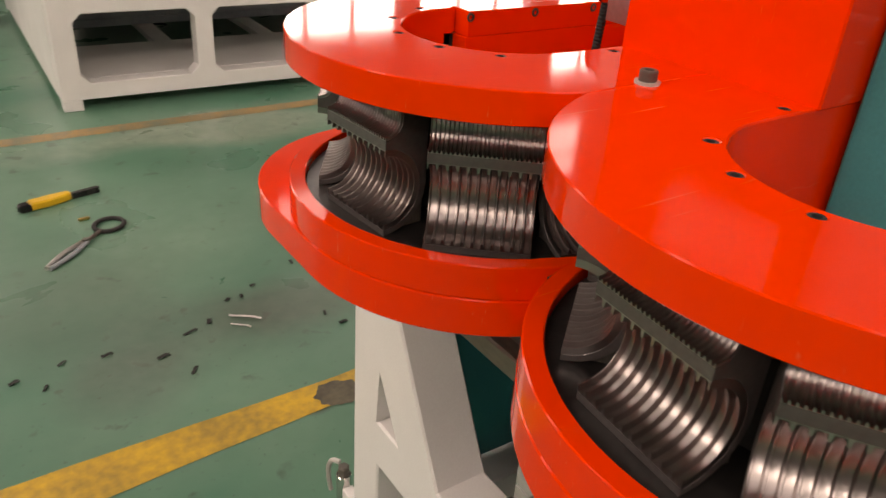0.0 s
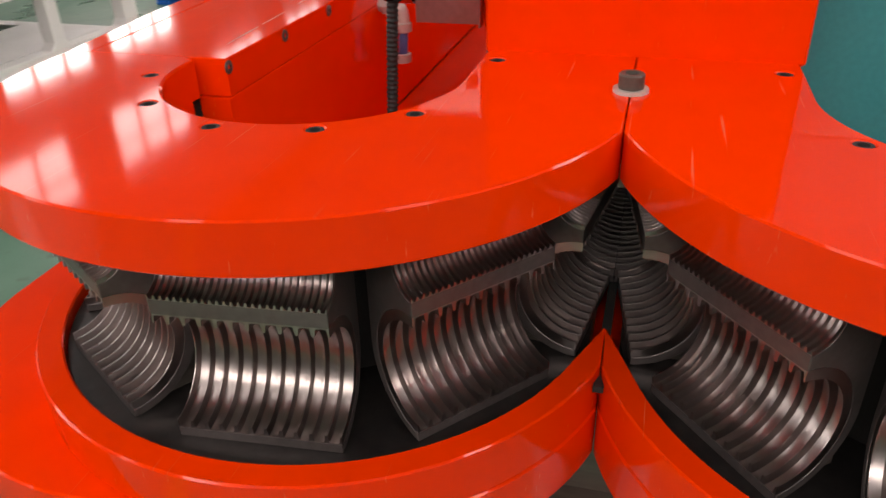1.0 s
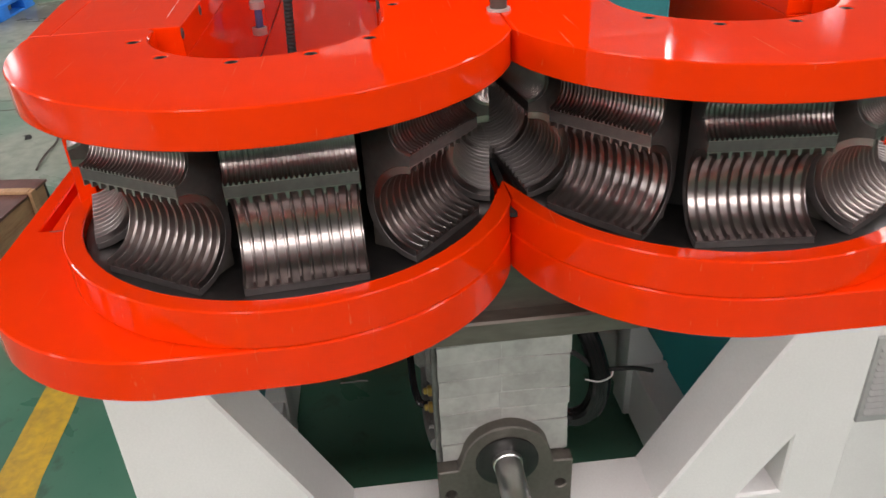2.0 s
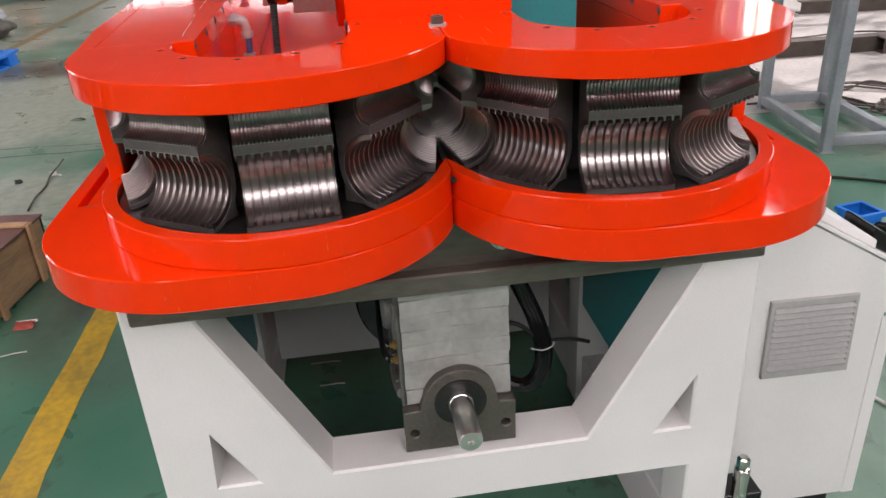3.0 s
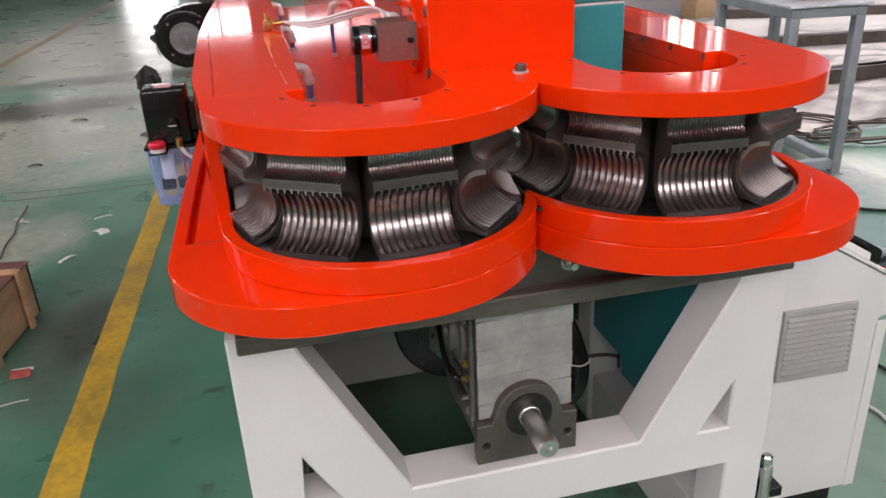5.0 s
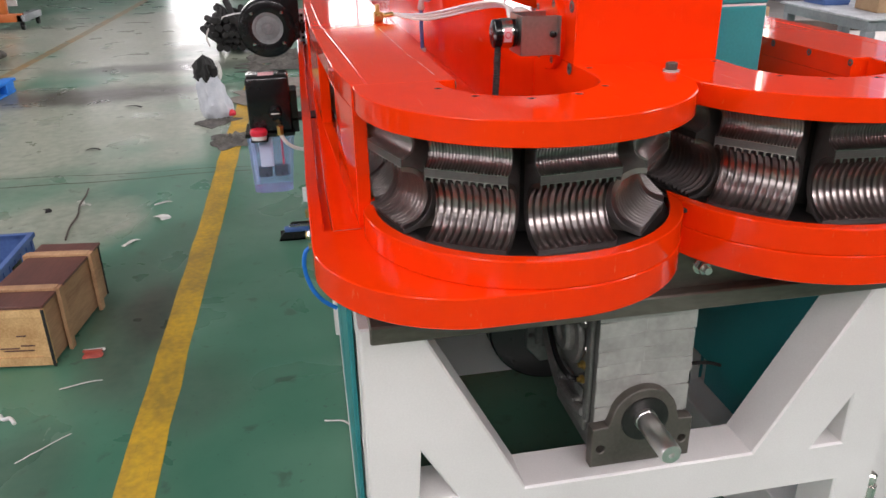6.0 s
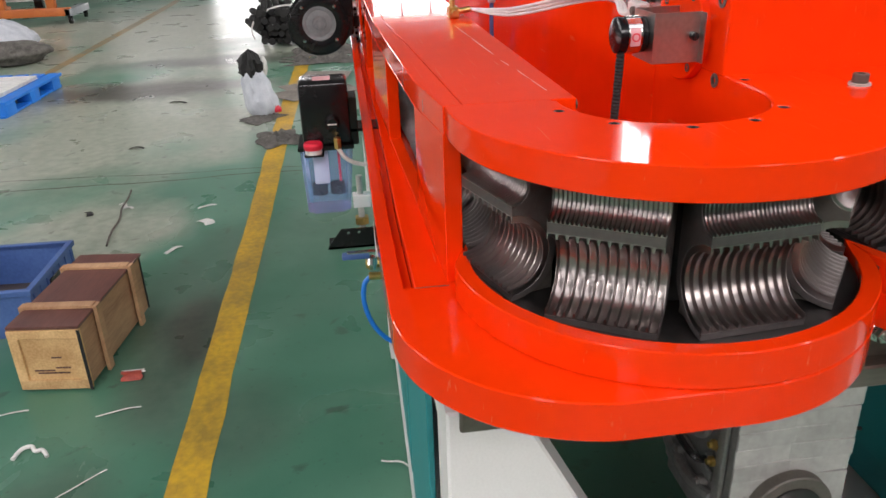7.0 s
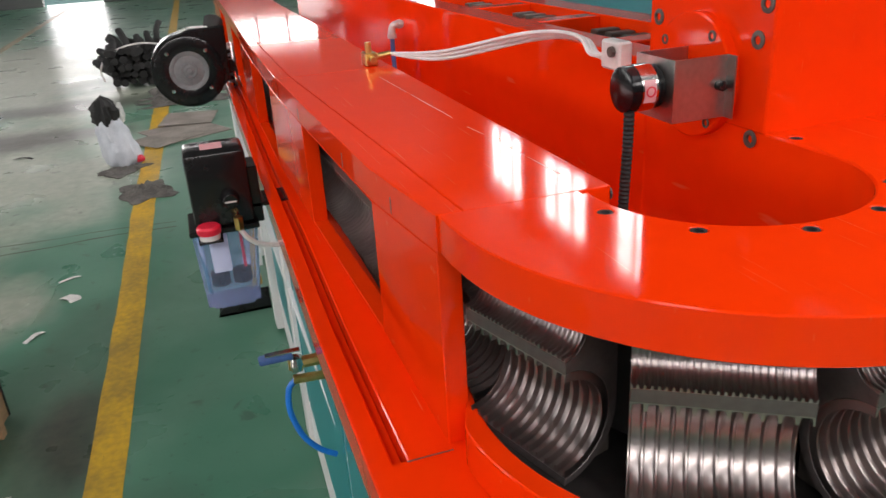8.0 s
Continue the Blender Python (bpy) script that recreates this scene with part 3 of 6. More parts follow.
# base plates with a narrow trench beside the wall
corner = arc(0.062, 0.358, 0.230, 176, 90, 30)
front_arc = arc(CX, CY, RAD, A0, 181, 34)
base = front_arc + corner + [(x, skirt(x)) for x in KNOTS + (LONG,)] + [(x, skirt(x) - 0.0225) for x in (LONG,) + KNOTS[::-1] + (0.120,)] + [(x, skirt(x) - 0.0365) for x in (0.120,) + KNOTS + (LONG,)] + [(LONG, 0.0005), (NOTCH + 0.02, 0.0005)]
both("base_plate", base, [], Z_UNDER, Z_BASE - 0.0006, RED, 0.0016, "thick glossy red base plate, wider than the ring plate")
for s in (1, -1):
    part("trench_floor", slab([(x, s * (skirt(x) - 0.0230)) for x in (0.121,) + KNOTS + (LONG - 0.001,)] + [(x, s * (skirt(x) - 0.0360)) for x in (LONG - 0.001,) + KNOTS[::-1] + (0.121,)], [], Z_UNDER + 0.002, Z_BASE - 0.022, flat, 0.0004), RED, corrugator)
    part("seam_strip", box(0.1165, 0.1180, min(s * 0.507, s * 0.552), max(s * 0.507, s * 0.552), Z_BASE - 0.001, Z_BASE - 0.0002), DARK_STEEL, corrugator)
# side walls with windows
wins = []
x = 0.285
while x < LONG - 0.5:
    wins.append([(x, Z_RING + 0.004), (x + 0.375, Z_RING + 0.004), (x + 0.375, Z_PLATE - 0.003), (x, Z_PLATE - 0.003)])
    x += 0.72
for s in (1, -1):
    part("side_wall", slab([(x, Z_BASE) for x in (0.126,) + KNOTS + (LONG,)] + [(x, Z_PLATE - 0.0005) for x in (LONG,) + KNOTS[::-1] + (0.126,)], wins, 0, 0.022, lambda u, v, w, s=s: (u, s * (flank(u) - 0.0004 - w), v), 0.001), RED, corrugator, "red side wall with rectangular inspection windows")

for s in (1, -1):
    for x in (0.225, 0.40, 0.67, 0.95, 1.25):
        part("joint_mark", box(x, x + 0.003, *sorted((s * (flank(x) - 0.0012), s * (flank(x) + 0.0003))), Z_PLATE + 0.003, Z_PLATE + 0.020, 0.0003), DARK_STEEL, corrugator)
# thin black sheet across the bore's end, painting its deep shade
part("channel_shade", box(0.399, 0.4045, -0.106, 0.106, 1.0625, Z_PLATE - 0.001), RUBBER, corrugator, "black sheet for the shade deep between the two mould tracks")

# central tower, rear beam and flange
tower = part("tower", box(0.188, 0.4044, -0.131, 0.129, Z_TOP - 0.002, 1.66, 0.002), RED, corrugator, "tall red box housing in the middle")
part("centre_beam", box(0.405, LONG, 0.066, 0.129, 1.060, 1.306, 0.002), RED, corrugator)
part("centre_beam", box(0.405, LONG, -0.131, -0.066, 1.060, 1.306, 0.002), RED, corrugator)
for k in range(9):
    x = 0.56 + 0.31 * k
    part("cross_bar", box(x, x + 0.05, -0.0655, 0.066, 1.262, 1.304, 0.002), RED, corrugator)
for s in (1, -1):
    part("cooling_rail", box(0.405, LONG, min(s * 0.012, s * 0.064), max(s * 0.012, s * 0.064), 1.20, 1.261, 0.002), MILL, corrugator, "dark grey toothed rail inside the centre beam")

for s in (1, -1):
    for k in range(30):
        x = 0.44 + 0.05 * k
        if all(abs(x + 0.012 - (0.585 + 0.31 * j)) > 0.046 for j in range(9)):
            part("rail_tooth", box(x, x + 0.024, min(s * 0.014, s * 0.062), max(s * 0.014, s * 0.062), 1.2612, 1.290, 0.002), MILL, corrugator)

# ---------------------------------------------------------------- mould blocks
HALF, DEEP = 0.0603, 0.058                 # half length of a block and its depth behind the parting face


def swept(profile, zc, back, seg=24):
    """Half round groove about an axis along y; profile rows (y, r); back is the radius behind the ribs."""
    bm = bmesh.new()
    rows = []
    for y, r in profile:
        rows.append([bm.verts.new((-r * math.cos(radians(-90 + 180 * i / seg)), y, zc + r * math.sin(radians(-90 + 180 * i / seg)))) for i in range(seg + 1)])
    for a, b in zip(rows, rows[1:]):
        for i in range(seg):
            bm.faces.new((a[i], a[i + 1], b[i + 1], b[i]))
    for end, s in ((0, -1), (seg, 1)):
        outer = [bm.verts.new((-0.0002, y, zc + s * back)) for y, r in profile]
        for k in range(len(profile) - 1):
            bm.faces.new((rows[k][end], rows[k + 1][end], outer[k + 1], outer[k]))
    for row, (y, r) in ((rows[0], profile[0]), (rows[-1], profile[-1])):
        outer = [bm.verts.new((-back * math.cos(radians(-90 + 180 * i / seg)), y, zc + back * math.sin(radians(-90 + 180 * i / seg)))) for i in range(seg + 1)]
        for i in range(seg):
            bm.faces.new((row[i], row[i + 1], outer[i + 1], outer[i]))
    return bm


def ribs(count, low, high, tip, foot):
    """Rows (y, r) of a ribbed bore: count round bottomed grooves between narrow ribs; tip and foot are half widths of a rib."""
    step = (2 * HALF - 0.0004) / count
    rows, deep = [], high - low
    for k in range(count):
        y = -HALF + 0.0002 + k * step
        half = [(0, low), (tip * 0.75, low), (tip, low + 0.09 * deep), (foot * 0.82, high - 0.22 * deep), (foot, high - 0.06 * deep)]
        rows += [(y + a, r) for a, r in half] + [(y + step / 2, high)] + [(y + step - a, r) for a, r in half[:0:-1]]
    return rows + [(HALF - 0.0002, low)]


def mould_block():
    """One half mould: a half round insert with a large ribbed bore, a small one above it, on a narrower carrier."""
    H, D, zl, rl, zu, ru = 0.1640, DEEP, 0.0556, 0.0485, 0.1374, 0.0224
    prof = [(0, 0), (0, zl - rl)] + [(-rl * math.cos(radians(a)), zl + rl * math.sin(radians(a))) for a in range(-84, 85, 6)] + [(0, zl + rl), (0, zu - ru)]
    prof += [(-ru * math.cos(radians(a)), zu + ru * math.sin(radians(a))) for a in range(-80, 81, 10)] + [(0, zu + ru), (0, H), (-D, H)]
    prof += [(-D * math.cos(radians(a)), zl - zl * math.sin(radians(a))) for a in range(0, 86, 5)]
    bm = bmesh.new()
    rings = []
    for y, inset in ((-HALF, 0.0006), (-HALF + 0.0006, 0.0), (HALF - 0.0006, 0.0), (HALF, 0.0006)):
        loop = offset(prof if area(prof) > 0 else prof[::-1], inset) if inset else (prof if area(prof) > 0 else prof[::-1])
        rings.append([bm.verts.new((x, y, z)) for x, z in loop])
    n = len(prof)
    for p, q in zip(rings, rings[1:]):
        for i in range(n):
            bm.faces.new((p[i], p[(i + 1) % n], q[(i + 1) % n], q[i]))
    for e in (rings[0], rings[-1]):
        for tri in tessellate_polygon([[Vector((v.co.x, v.co.z, 0)) for v in e]]):
            bm.faces.new([e[k] for k in tri])
    root = part("mould_block", bm, BLOCK, None, smooth=25)
    tagged(root, "oily steel half mould block with two ribbed half round grooves", "mould block", "mould blocks on the track")
    part("large_groove", swept(ribs(11, 0.0412, 0.0476, 0.0011, 0.0021), zl, rl + 0.0001), STEEL, root, "coarse ribbed large groove")
    part("small_groove", swept(ribs(25, 0.0190, 0.0218, 0.0007, 0.0013), zu, ru + 0.0001, 18), STEEL, root, "finely ribbed small groove")
    part("carrier", slab([(-D - 0.003, 0.0), (-0.018, 0.0), (-0.034, 0.006), (-0.046, 0.016), (-0.055, 0.032), (-0.057, 0.070), (-D - 0.003, 0.070)], [], -HALF + 0.009, HALF - 0.009, lambda u, v, w: (u, w, v), 0.001), DARK_STEEL, root, "dark narrower carrier under the insert")
    return root


def mould_track():
    first = mould_block()
    spots = []
    for s in (1, -1):
        for x, y, a in ((-0.1165, 0.2225, 185.0), (-0.042, 0.077, 230.0), (-0.0815, 0.376, 147.5), (0.0565, 0.4705, 107.5), (0.0925, 0.0125, 261.4), (0.2140, 0.0004, 270.0), (0.3355, 0.0004, 270.0)):
            spots.append((x, s * y, s * a))
        for k in range(9):
            x = 0.190 + 0.1215 * k
            spots.append((x, s * (flank(x) - 0.034), s * 92.7))
    for i, (x, y, a) in enumerate(spots):
        m = pose(x, y, Z_RING - 0.0100, 0, 0, a)
        if i == 0:
            first.matrix_basis = m
        else:
            copy_thing(first, m)


mould_track()

# ---------------------------------------------------------------- white frame
FX0, FX1 = 0.046, 0.148
frame_holes = [
    [(-0.426, 0.846), (-0.423, 0.838), (-0.234, 0.504), (0.234, 0.504), (0.411, 0.838), (0.414, 0.846)],
    [(0.434, 0.624), (0.365, 0.506), (0.434, 0.506)],
    [(-0.434, 0.620), (-0.367, 0.498), (-0.434, 0.498)],
    [(-0.438, 0.14), (0.43, 0.14), (0.43, 0.402), (-0.438, 0.402)],
]
machine_frame = thing("machine_frame", "white painted welded steel machine frame under the red plates", "frame")


def lean(x):
    """How far the frame's side has come in at x: the machine stands a little askew to its plates."""
    return 0.018 * max(x - 0.2, 0)


part("front_panel", slab([(-0.528, 0.02), (0.526, 0.02), (0.526, 0.878), (-0.528, 0.878)], frame_holes, FX0, FX1, upright, 0.004), WHITE, machine_frame)
for s in (1, -1):
    y0, y1 = (0.43, 0.525) if s > 0 else (-0.535, -0.44)
    part("side_rail", slab([(0.149, 0.02), (LONG, 0.02), (LONG, 0.185), (0.149, 0.185)], [], 0, 0.09, lambda u, v, w, s=s, y1=y1, y0=y0: (u, (y1 + 0.012 - lean(u) - w) if s > 0 else (y0 - 0.011 + w), v), 0.003), WHITE, machine_frame, "white bottom rail under the teal panels")
    part("top_rail", box(0.149, LONG, y0, y1, 0.80, 0.878, 0.004), WHITE, machine_frame)
    for k in range(4):
        x = 0.75 + 0.8 * k
        part("post", box(x, x + 0.09, y0, y1, 0.02, 0.80, 0.004), WHITE, machine_frame)
    for x0, x1 in ((0.20, 0.722), (0.752, 1.50), (1.53, 2.40), (2.43, LONG)):
        part("side_panel", slab([(x0, 0.190), (x1, 0.190), (x1, 0.876), (x0, 0.876)], [], 0, 0.010, lambda u, v, w, s=s: (u, (0.537 - lean(u) - w) if s > 0 else (-0.546 + w), v), 0.0012), TEAL, machine_frame, "teal sheet side panel")
    part("inner_panel", box(0.20, LONG, *((0.4405, 0.4425) if s > 0 else (-0.4525, -0.4505)), 0.36, 0.798, 0.0005), TEAL, machine_frame, "teal inner side sheet")
    part("panel_rail", box(0.149, LONG, *((0.4430, 0.5250) if s > 0 else (-0.535, -0.4530)), 0.549, 0.560, 0.002), WHITE, machine_frame)
for x in (1.05, 2.4):
    part("cross_rail", box(x, x + 0.1, -0.44, 0.43, 0.10, 0.32, 0.004), WHITE, machine_frame)
# steel bearer under the base plate
bearer = thing("steel_bearer", "bare dark mill steel bearer lying on the white frame", "beam")
part("flange", box(0.038, 0.42, -0.529, 0.509, 0.850, 0.884, 0.003), MILL, bearer)
part("web", box(0.064, 0.090, -0.50, 0.50, 0.8842, 0.9795), MILL, bearer)

# gearbox block with bearing and shaft
gear = thing("gearbox", "tape wrapped gearbox with a bearing block and ground steel shaft", "gearbox")
part("housing", box(0.088, 0.300, -0.096, 0.088, 0.520, 0.849, 0.003), CASTALU, gear)
part("rear_housing", slab([(-0.090, 0.560), (0.020, 0.535), (0.080, 0.600), (0.086, 0.70), (0.080, 0.849), (-0.090, 0.849)], [], 0.3005, 0.470, upright, 0.006), CASTALU, gear, "grey cast rear half of the gearbox")
part("rear_flange", slab([(-0.105, 0.50), (0.070, 0.50), (0.105, 0.54), (0.105, 0.849), (-0.105, 0.849)], [circle(0.094, 0.575, 0.006, 12), circle(0.094, 0.66, 0.006, 12), circle(0.094, 0.75, 0.006, 12)], 0.4705, 0.492, upright, 0.003), CASTALU, gear)
for x, z0, z1, w in ((0.330, 0.62, 0.845, 0.010), (0.372, 0.60, 0.845, 0.008), (0.418, 0.58, 0.845, 0.010)):
    part("cooling_rib", box(x, x + w, 0.070, 0.100, z0, z1, 0.003), CASTALU, gear)
part("cast_brace", pipe([(0.125, 0.094, 0.60), (0.20, 0.100, 0.585), (0.29, 0.096, 0.60), (0.38, 0.090, 0.655), (0.465, 0.092, 0.72)], 0.012, 10, 6), CASTALU, gear)
part("cast_brace", pipe([(0.135, 0.094, 0.83), (0.18, 0.104, 0.81), (0.235, 0.108, 0.822), (0.30, 0.100, 0.80), (0.36, 0.094, 0.835)], 0.011, 10, 6), CASTALU, gear)
part("oil_line", pipe([(0.15, 0.098, 0.66), (0.155, 0.118, 0.665), (0.22, 0.124, 0.68), (0.30, 0.118, 0.74), (0.34, 0.108, 0.80), (0.345, 0.10, 0.846)], 0.006, 8, 6), BLACK, gear, "thin black oil line")
ears = [(-0.103, 0.512), (0.100, 0.512), (0.100, 0.600), (0.070, 0.602)] + arc(-0.003, 0.612, 0.066, 10, 170, 24) + [(-0.074, 0.602), (-0.103, 0.600)]
bearing = part("bearing_block", slab(ears, [circle(0.082, 0.553, 0.0085), circle(-0.085, 0.553, 0.0085)], 0.063, 0.0885, upright, 0.002), DARK_STEEL, gear, "dark cast iron bearing block")
part("bearing_ring", turned([(0.047, 0), (0.047, 0.004), (0.044, 0.005), (0.030, 0.003), (0.022, 0.003), (0.022, 0)], 40, (0.0645, -0.003, 0.612), (-1, -0.003, 0.612)), OILBED, bearing, "dark oily shaft seal")
part("shaft", turned([(0.0222, 0), (0.0222, 0.012), (0.0205, 0.0135), (0.0205, 0.109), (0.0182, 0.113), (0.006, 0.114), (0.004, 0.108), (0, 0.108)], 40, (0.066, -0.003, 0.612), (-1, -0.003, 0.612)), SHAFT, gear, "bright ground steel shaft end")
TILTS = ((0.4, -2.6), (2.2, 0.6), (-1.2, -2.8), (1.8, -3.4), (0.5, -1.6), (2.6, -0.8), (0.9, -3.0), (1.5, 0.5))
for k in range(8):
    z0 = 0.606 + 0.0302 * k
    for side, (y0, y1) in enumerate(((-0.0985 + 0.001 * (k % 3), 0.002 + 0.003 * (k % 2)), (0.0005 + 0.003 * (k % 2), 0.0905 + 0.0008 * (k % 2)))):
        bm = box(0.0835 - 0.0007 * ((k + side) % 2) - 0.0004 * side, 0.0875, y0, y1, z0, z0 + 0.0300, 0.0006)
        for v in bm.verts:
            v.co.z += 0.001 * TILTS[k][side] * (v.co.y - 0.5 * (y0 + y1)) / 0.05
            v.co.x -= 0.0006 * noise.noise((v.co.y * 40, v.co.z * 40, k + 9 * side))
        part("tape_band", bm, TAPE, gear)

# ---------------------------------------------------------------- fittings on the red plates
bolt = thing("socket_bolt", "socket head bolt with a bright washer standing on the red plate", "bolt", at=(0.094, 0, Z_TOP))
part("washer", turned([(0.007, 0), (0.0130, 0), (0.0130, 0.0028), (0.007, 0.0028)], 24), PVC, bolt, "bright zinc washer")
part("bolt_head", turned([(0, 0.002), (0.0092, 0.002), (0.0094, 0.004), (0.0094, 0.0128), (0.0086, 0.0138), (0.0052, 0.0138), (0.0048, 0.009), (0, 0.009)], 20), DARK_STEEL, bolt)

for x, z in ((0.209, 1.352), (0.207, 1.250), (0.200, 1.388), (0.385, 1.360)):
    part("screw", turned([(0.0095, 0), (0.0095, 0.0015), (0.0075, 0.002), (0.005, 0.002), (0.0045, -0.004), (0, -0.004)], 14, (x, 0.129, z), (x, 1, z)), DARK_STEEL, corrugator)
part("flange", turned([(0, 0), (0.070, 0), (0.070, 0.011), (0.068, 0.013), (0, 0.013)], 56, (0.303, 0.1285, 1.304), (0.303, 1, 1.304)), RED, corrugator, "round red flange on the tower")
for a in (35, 128, 160, 232, 305):
    x, z = 0.303 + 0.060 * math.cos(radians(a)), 1.304 + 0.060 * math.sin(radians(a))
    part("screw", turned([(0.006, 0), (0.006, 0.001), (0.004, 0.0015), (0.0028, -0.002), (0, -0.002)], 12, (x, 0.1415, z), (x, 1, z)), DARK_STEEL, corrugator)

encoder = thing("rotary_encoder", "black rotary encoder on a bent steel bracket with a ribbed cable", "encoder")
# one bent sheet: back flange, two cheeks and a front plate
U = [(0.222, 0.1418), (0.2378, 0.1418), (0.2378, 0.2054), (0.3064, 0.2054), (0.3064, 0.1418), (0.308, 0.1418), (0.308, 0.207), (0.236, 0.207), (0.236, 0.1434), (0.222, 0.1434)]
bm = slab(U, [], 1.270, 1.336, flat, 0.0004)
part("bracket", bm, ALU, encoder, "bent stainless steel bracket")
part("screw", turned([(0, 0), (0.0055, 0), (0.0055, 0.008), (0.003, 0.009), (0, 0.009)], 12, (0.2365, 0.152, 1.305), (-1, 0.152, 1.305)), BLACK, encoder)
part("body", turned([(0, 0), (0.022, 0), (0.0235, 0.001), (0.0235, 0.007), (0.0225, 0.008), (0.0235, 0.009), (0.0245, 0.036), (0.024, 0.040), (0.020, 0.042), (0, 0.042)], 36, (0.272, 0.207, 1.305), (0.272, 1, 1.305)), BLACK, encoder)
part("collar", turned([(0.0240, 0.010), (0.0252, 0.010), (0.0252, 0.029), (0.0240, 0.029)], 36, (0.272, 0.207, 1.305), (0.272, 1, 1.305)), CHROME, encoder, "bright metal band")
bm = bmesh.new()
rows = [[bm.verts.new((0.272 - 0.0256 * math.cos(radians(a)), y, 1.305 + 0.0256 * math.sin(radians(a)))) for a in range(-28, 29, 8)] for y in (0.220, 0.234)]
for k in range(7):
    bm.faces.new((rows[0][k], rows[0][k + 1], rows[1][k + 1], rows[1][k]))
sticker = part("sticker", bm, PINK, encoder, "pink warning sticker with a red ring sign")
part("sign_ring", turned([(0.0042, 0), (0.0058, 0), (0.0058, 0.0006), (0.0042, 0.0006)], 20, (0.2463, 0.227, 1.305), (-1, 0.227, 1.305)), CAP, encoder)
part("cable", pipe([(0.266, 0.240, 1.283), (0.264, 0.242, 1.24), (0.262, 0.246, 1.16), (0.250, 0.248, 1.10), (0.235, 0.262, 1.069)], 0.0064, 10, 6, None, 0.18, 0.005), RUBBER, encoder, "black ribbed conduit")

teal_cover = thing("teal_cover", "teal painted sheet metal cover beside the red tower", "cover")
part("shell", box(0.250, 1.25, -0.256, -0.1345, 1.0685, 1.337, 0.003), TEAL, teal_cover)
part("lid", box(0.249, 1.25, -0.257, -0.1345, 1.3405, 1.60, 0.003), TEAL, teal_cover)
part("seam", box(0.252, 1.25, -0.254, -0.1345, 1.3365, 1.341), TUBEWHITE, teal_cover, "pale seam")


def elbow_fitting(x, y, z, side, drop):
    e = thing("elbow_fitting", "grey elbow fitting with a blue air tube on the wall", "pipe fitting", "air fittings")
    s = 1 if side > 0 else -1
    body = part("body", pipe([(x, y, z), (x, y - s * 0.018, z), (x, y - s * 0.028, z - 0.006), (x, y - s * 0.031, z - 0.022), (x, y - s * 0.031, z - 0.032)], 0.0095, 12, 4), PVC, e)
    part("nut", turned([(0.0095, 0), (0.0125, 0.001), (0.0125, 0.010), (0.0095, 0.011)], 6, (x, y - s * 0.004, z), (x, y - s, z)), PVC, body)
    part("collar", turned([(0.009, 0), (0.0118, 0.001), (0.0118, 0.012), (0.009, 0.013)], 16, (x, y - s * 0.031, z - 0.022), (x, y - s * 0.031, z - 1)), PVC, body)
    part("tube", pipe([(x, y - s * 0.031, z - 0.03), (x - 0.002, y - s * 0.032, z - drop * 0.5), (x - 0.004, y - s * 0.030, z - drop)], 0.0062, 10, 5), BLUE, e, "dark blue air tube")
    if z - drop > 1.075:
        part("collar", turned([(0.009, 0), (0.0118, 0.001), (0.0118, 0.012), (0.009, 0.013)], 16, (x - 0.004, y - s * 0.030, z - drop), (x - 0.004, y - s * 0.030, z)), PVC, e)


elbow_fitting(0.52, 0.3465, 1.224, 1, 0.075)
elbow_fitting(1.10, 0.3465, 1.230, 1, 0.060)
elbow_fitting(1.55, 0.129, 1.245, -1, 0.170)
elbow_fitting(1.75, 0.3465, 1.235, 1, 0.155)

brass = thing("brass_manifold", "small brass oil manifold with white tubes on the red plate", "pipe fitting")
part("block", box(0.866, 0.900, 0.366, 0.388, Z_TOP, 1.282, 0.002), BRASS, brass)
part("nipple", rod((0.884, 0.368, 1.272), (0.884, 0.340, 1.275), 0.006, 12), BRASS, brass)
part("nipple", rod((0.875, 0.380, 1.281), (0.875, 0.380, 1.300), 0.006, 6), BRASS, brass)
part("nipple", rod((0.866, 0.377, 1.272), (0.846, 0.378, 1.272), 0.006, 12), BRASS, brass)
for k in range(3):
    part("tube", pipe([(0.884, 0.340, 1.275), (0.80, 0.27, 1.270 + 0.006 * k), (0.66, 0.165 + 0.008 * k, 1.307 + 0.005 * k), (0.56, 0.138 + 0.006 * k, 1.316 + 0.003 * k), (0.515, 0.140 + 0.005 * k, 1.302), (0.486, 0.140, 1.292 + 0.006 * k)], 0.0033, 8, 8), TUBEWHITE, brass, "white plastic oil tube")
part("end_block", box(0.440, 0.488, 0.1295, 0.150, 1.287, 1.325, 0.003), TUBEWHITE, brass)
part("end_nut", rod((0.455, 0.150, 1.312), (0.455, 0.156, 1.312), 0.007, 8), DARK_STEEL, brass)

nut = thing("hex_bolt_end", "zinc plated bolt end with nut and washer on the steel bearer", "bolt")
part("washer", rod((0.0638, -0.079, 0.924), (0.0600, -0.079, 0.924), 0.0165, 24), CHROME, nut)
part("nut", rod((0.0598, -0.079, 0.924), (0.0475, -0.079, 0.924), 0.0130, 6, 0.0012), CHROME, nut)
part("thread", rod((0.0474, -0.079, 0.924), (0.0370, -0.079, 0.924), 0.0070, 16), SHAFT, nut)

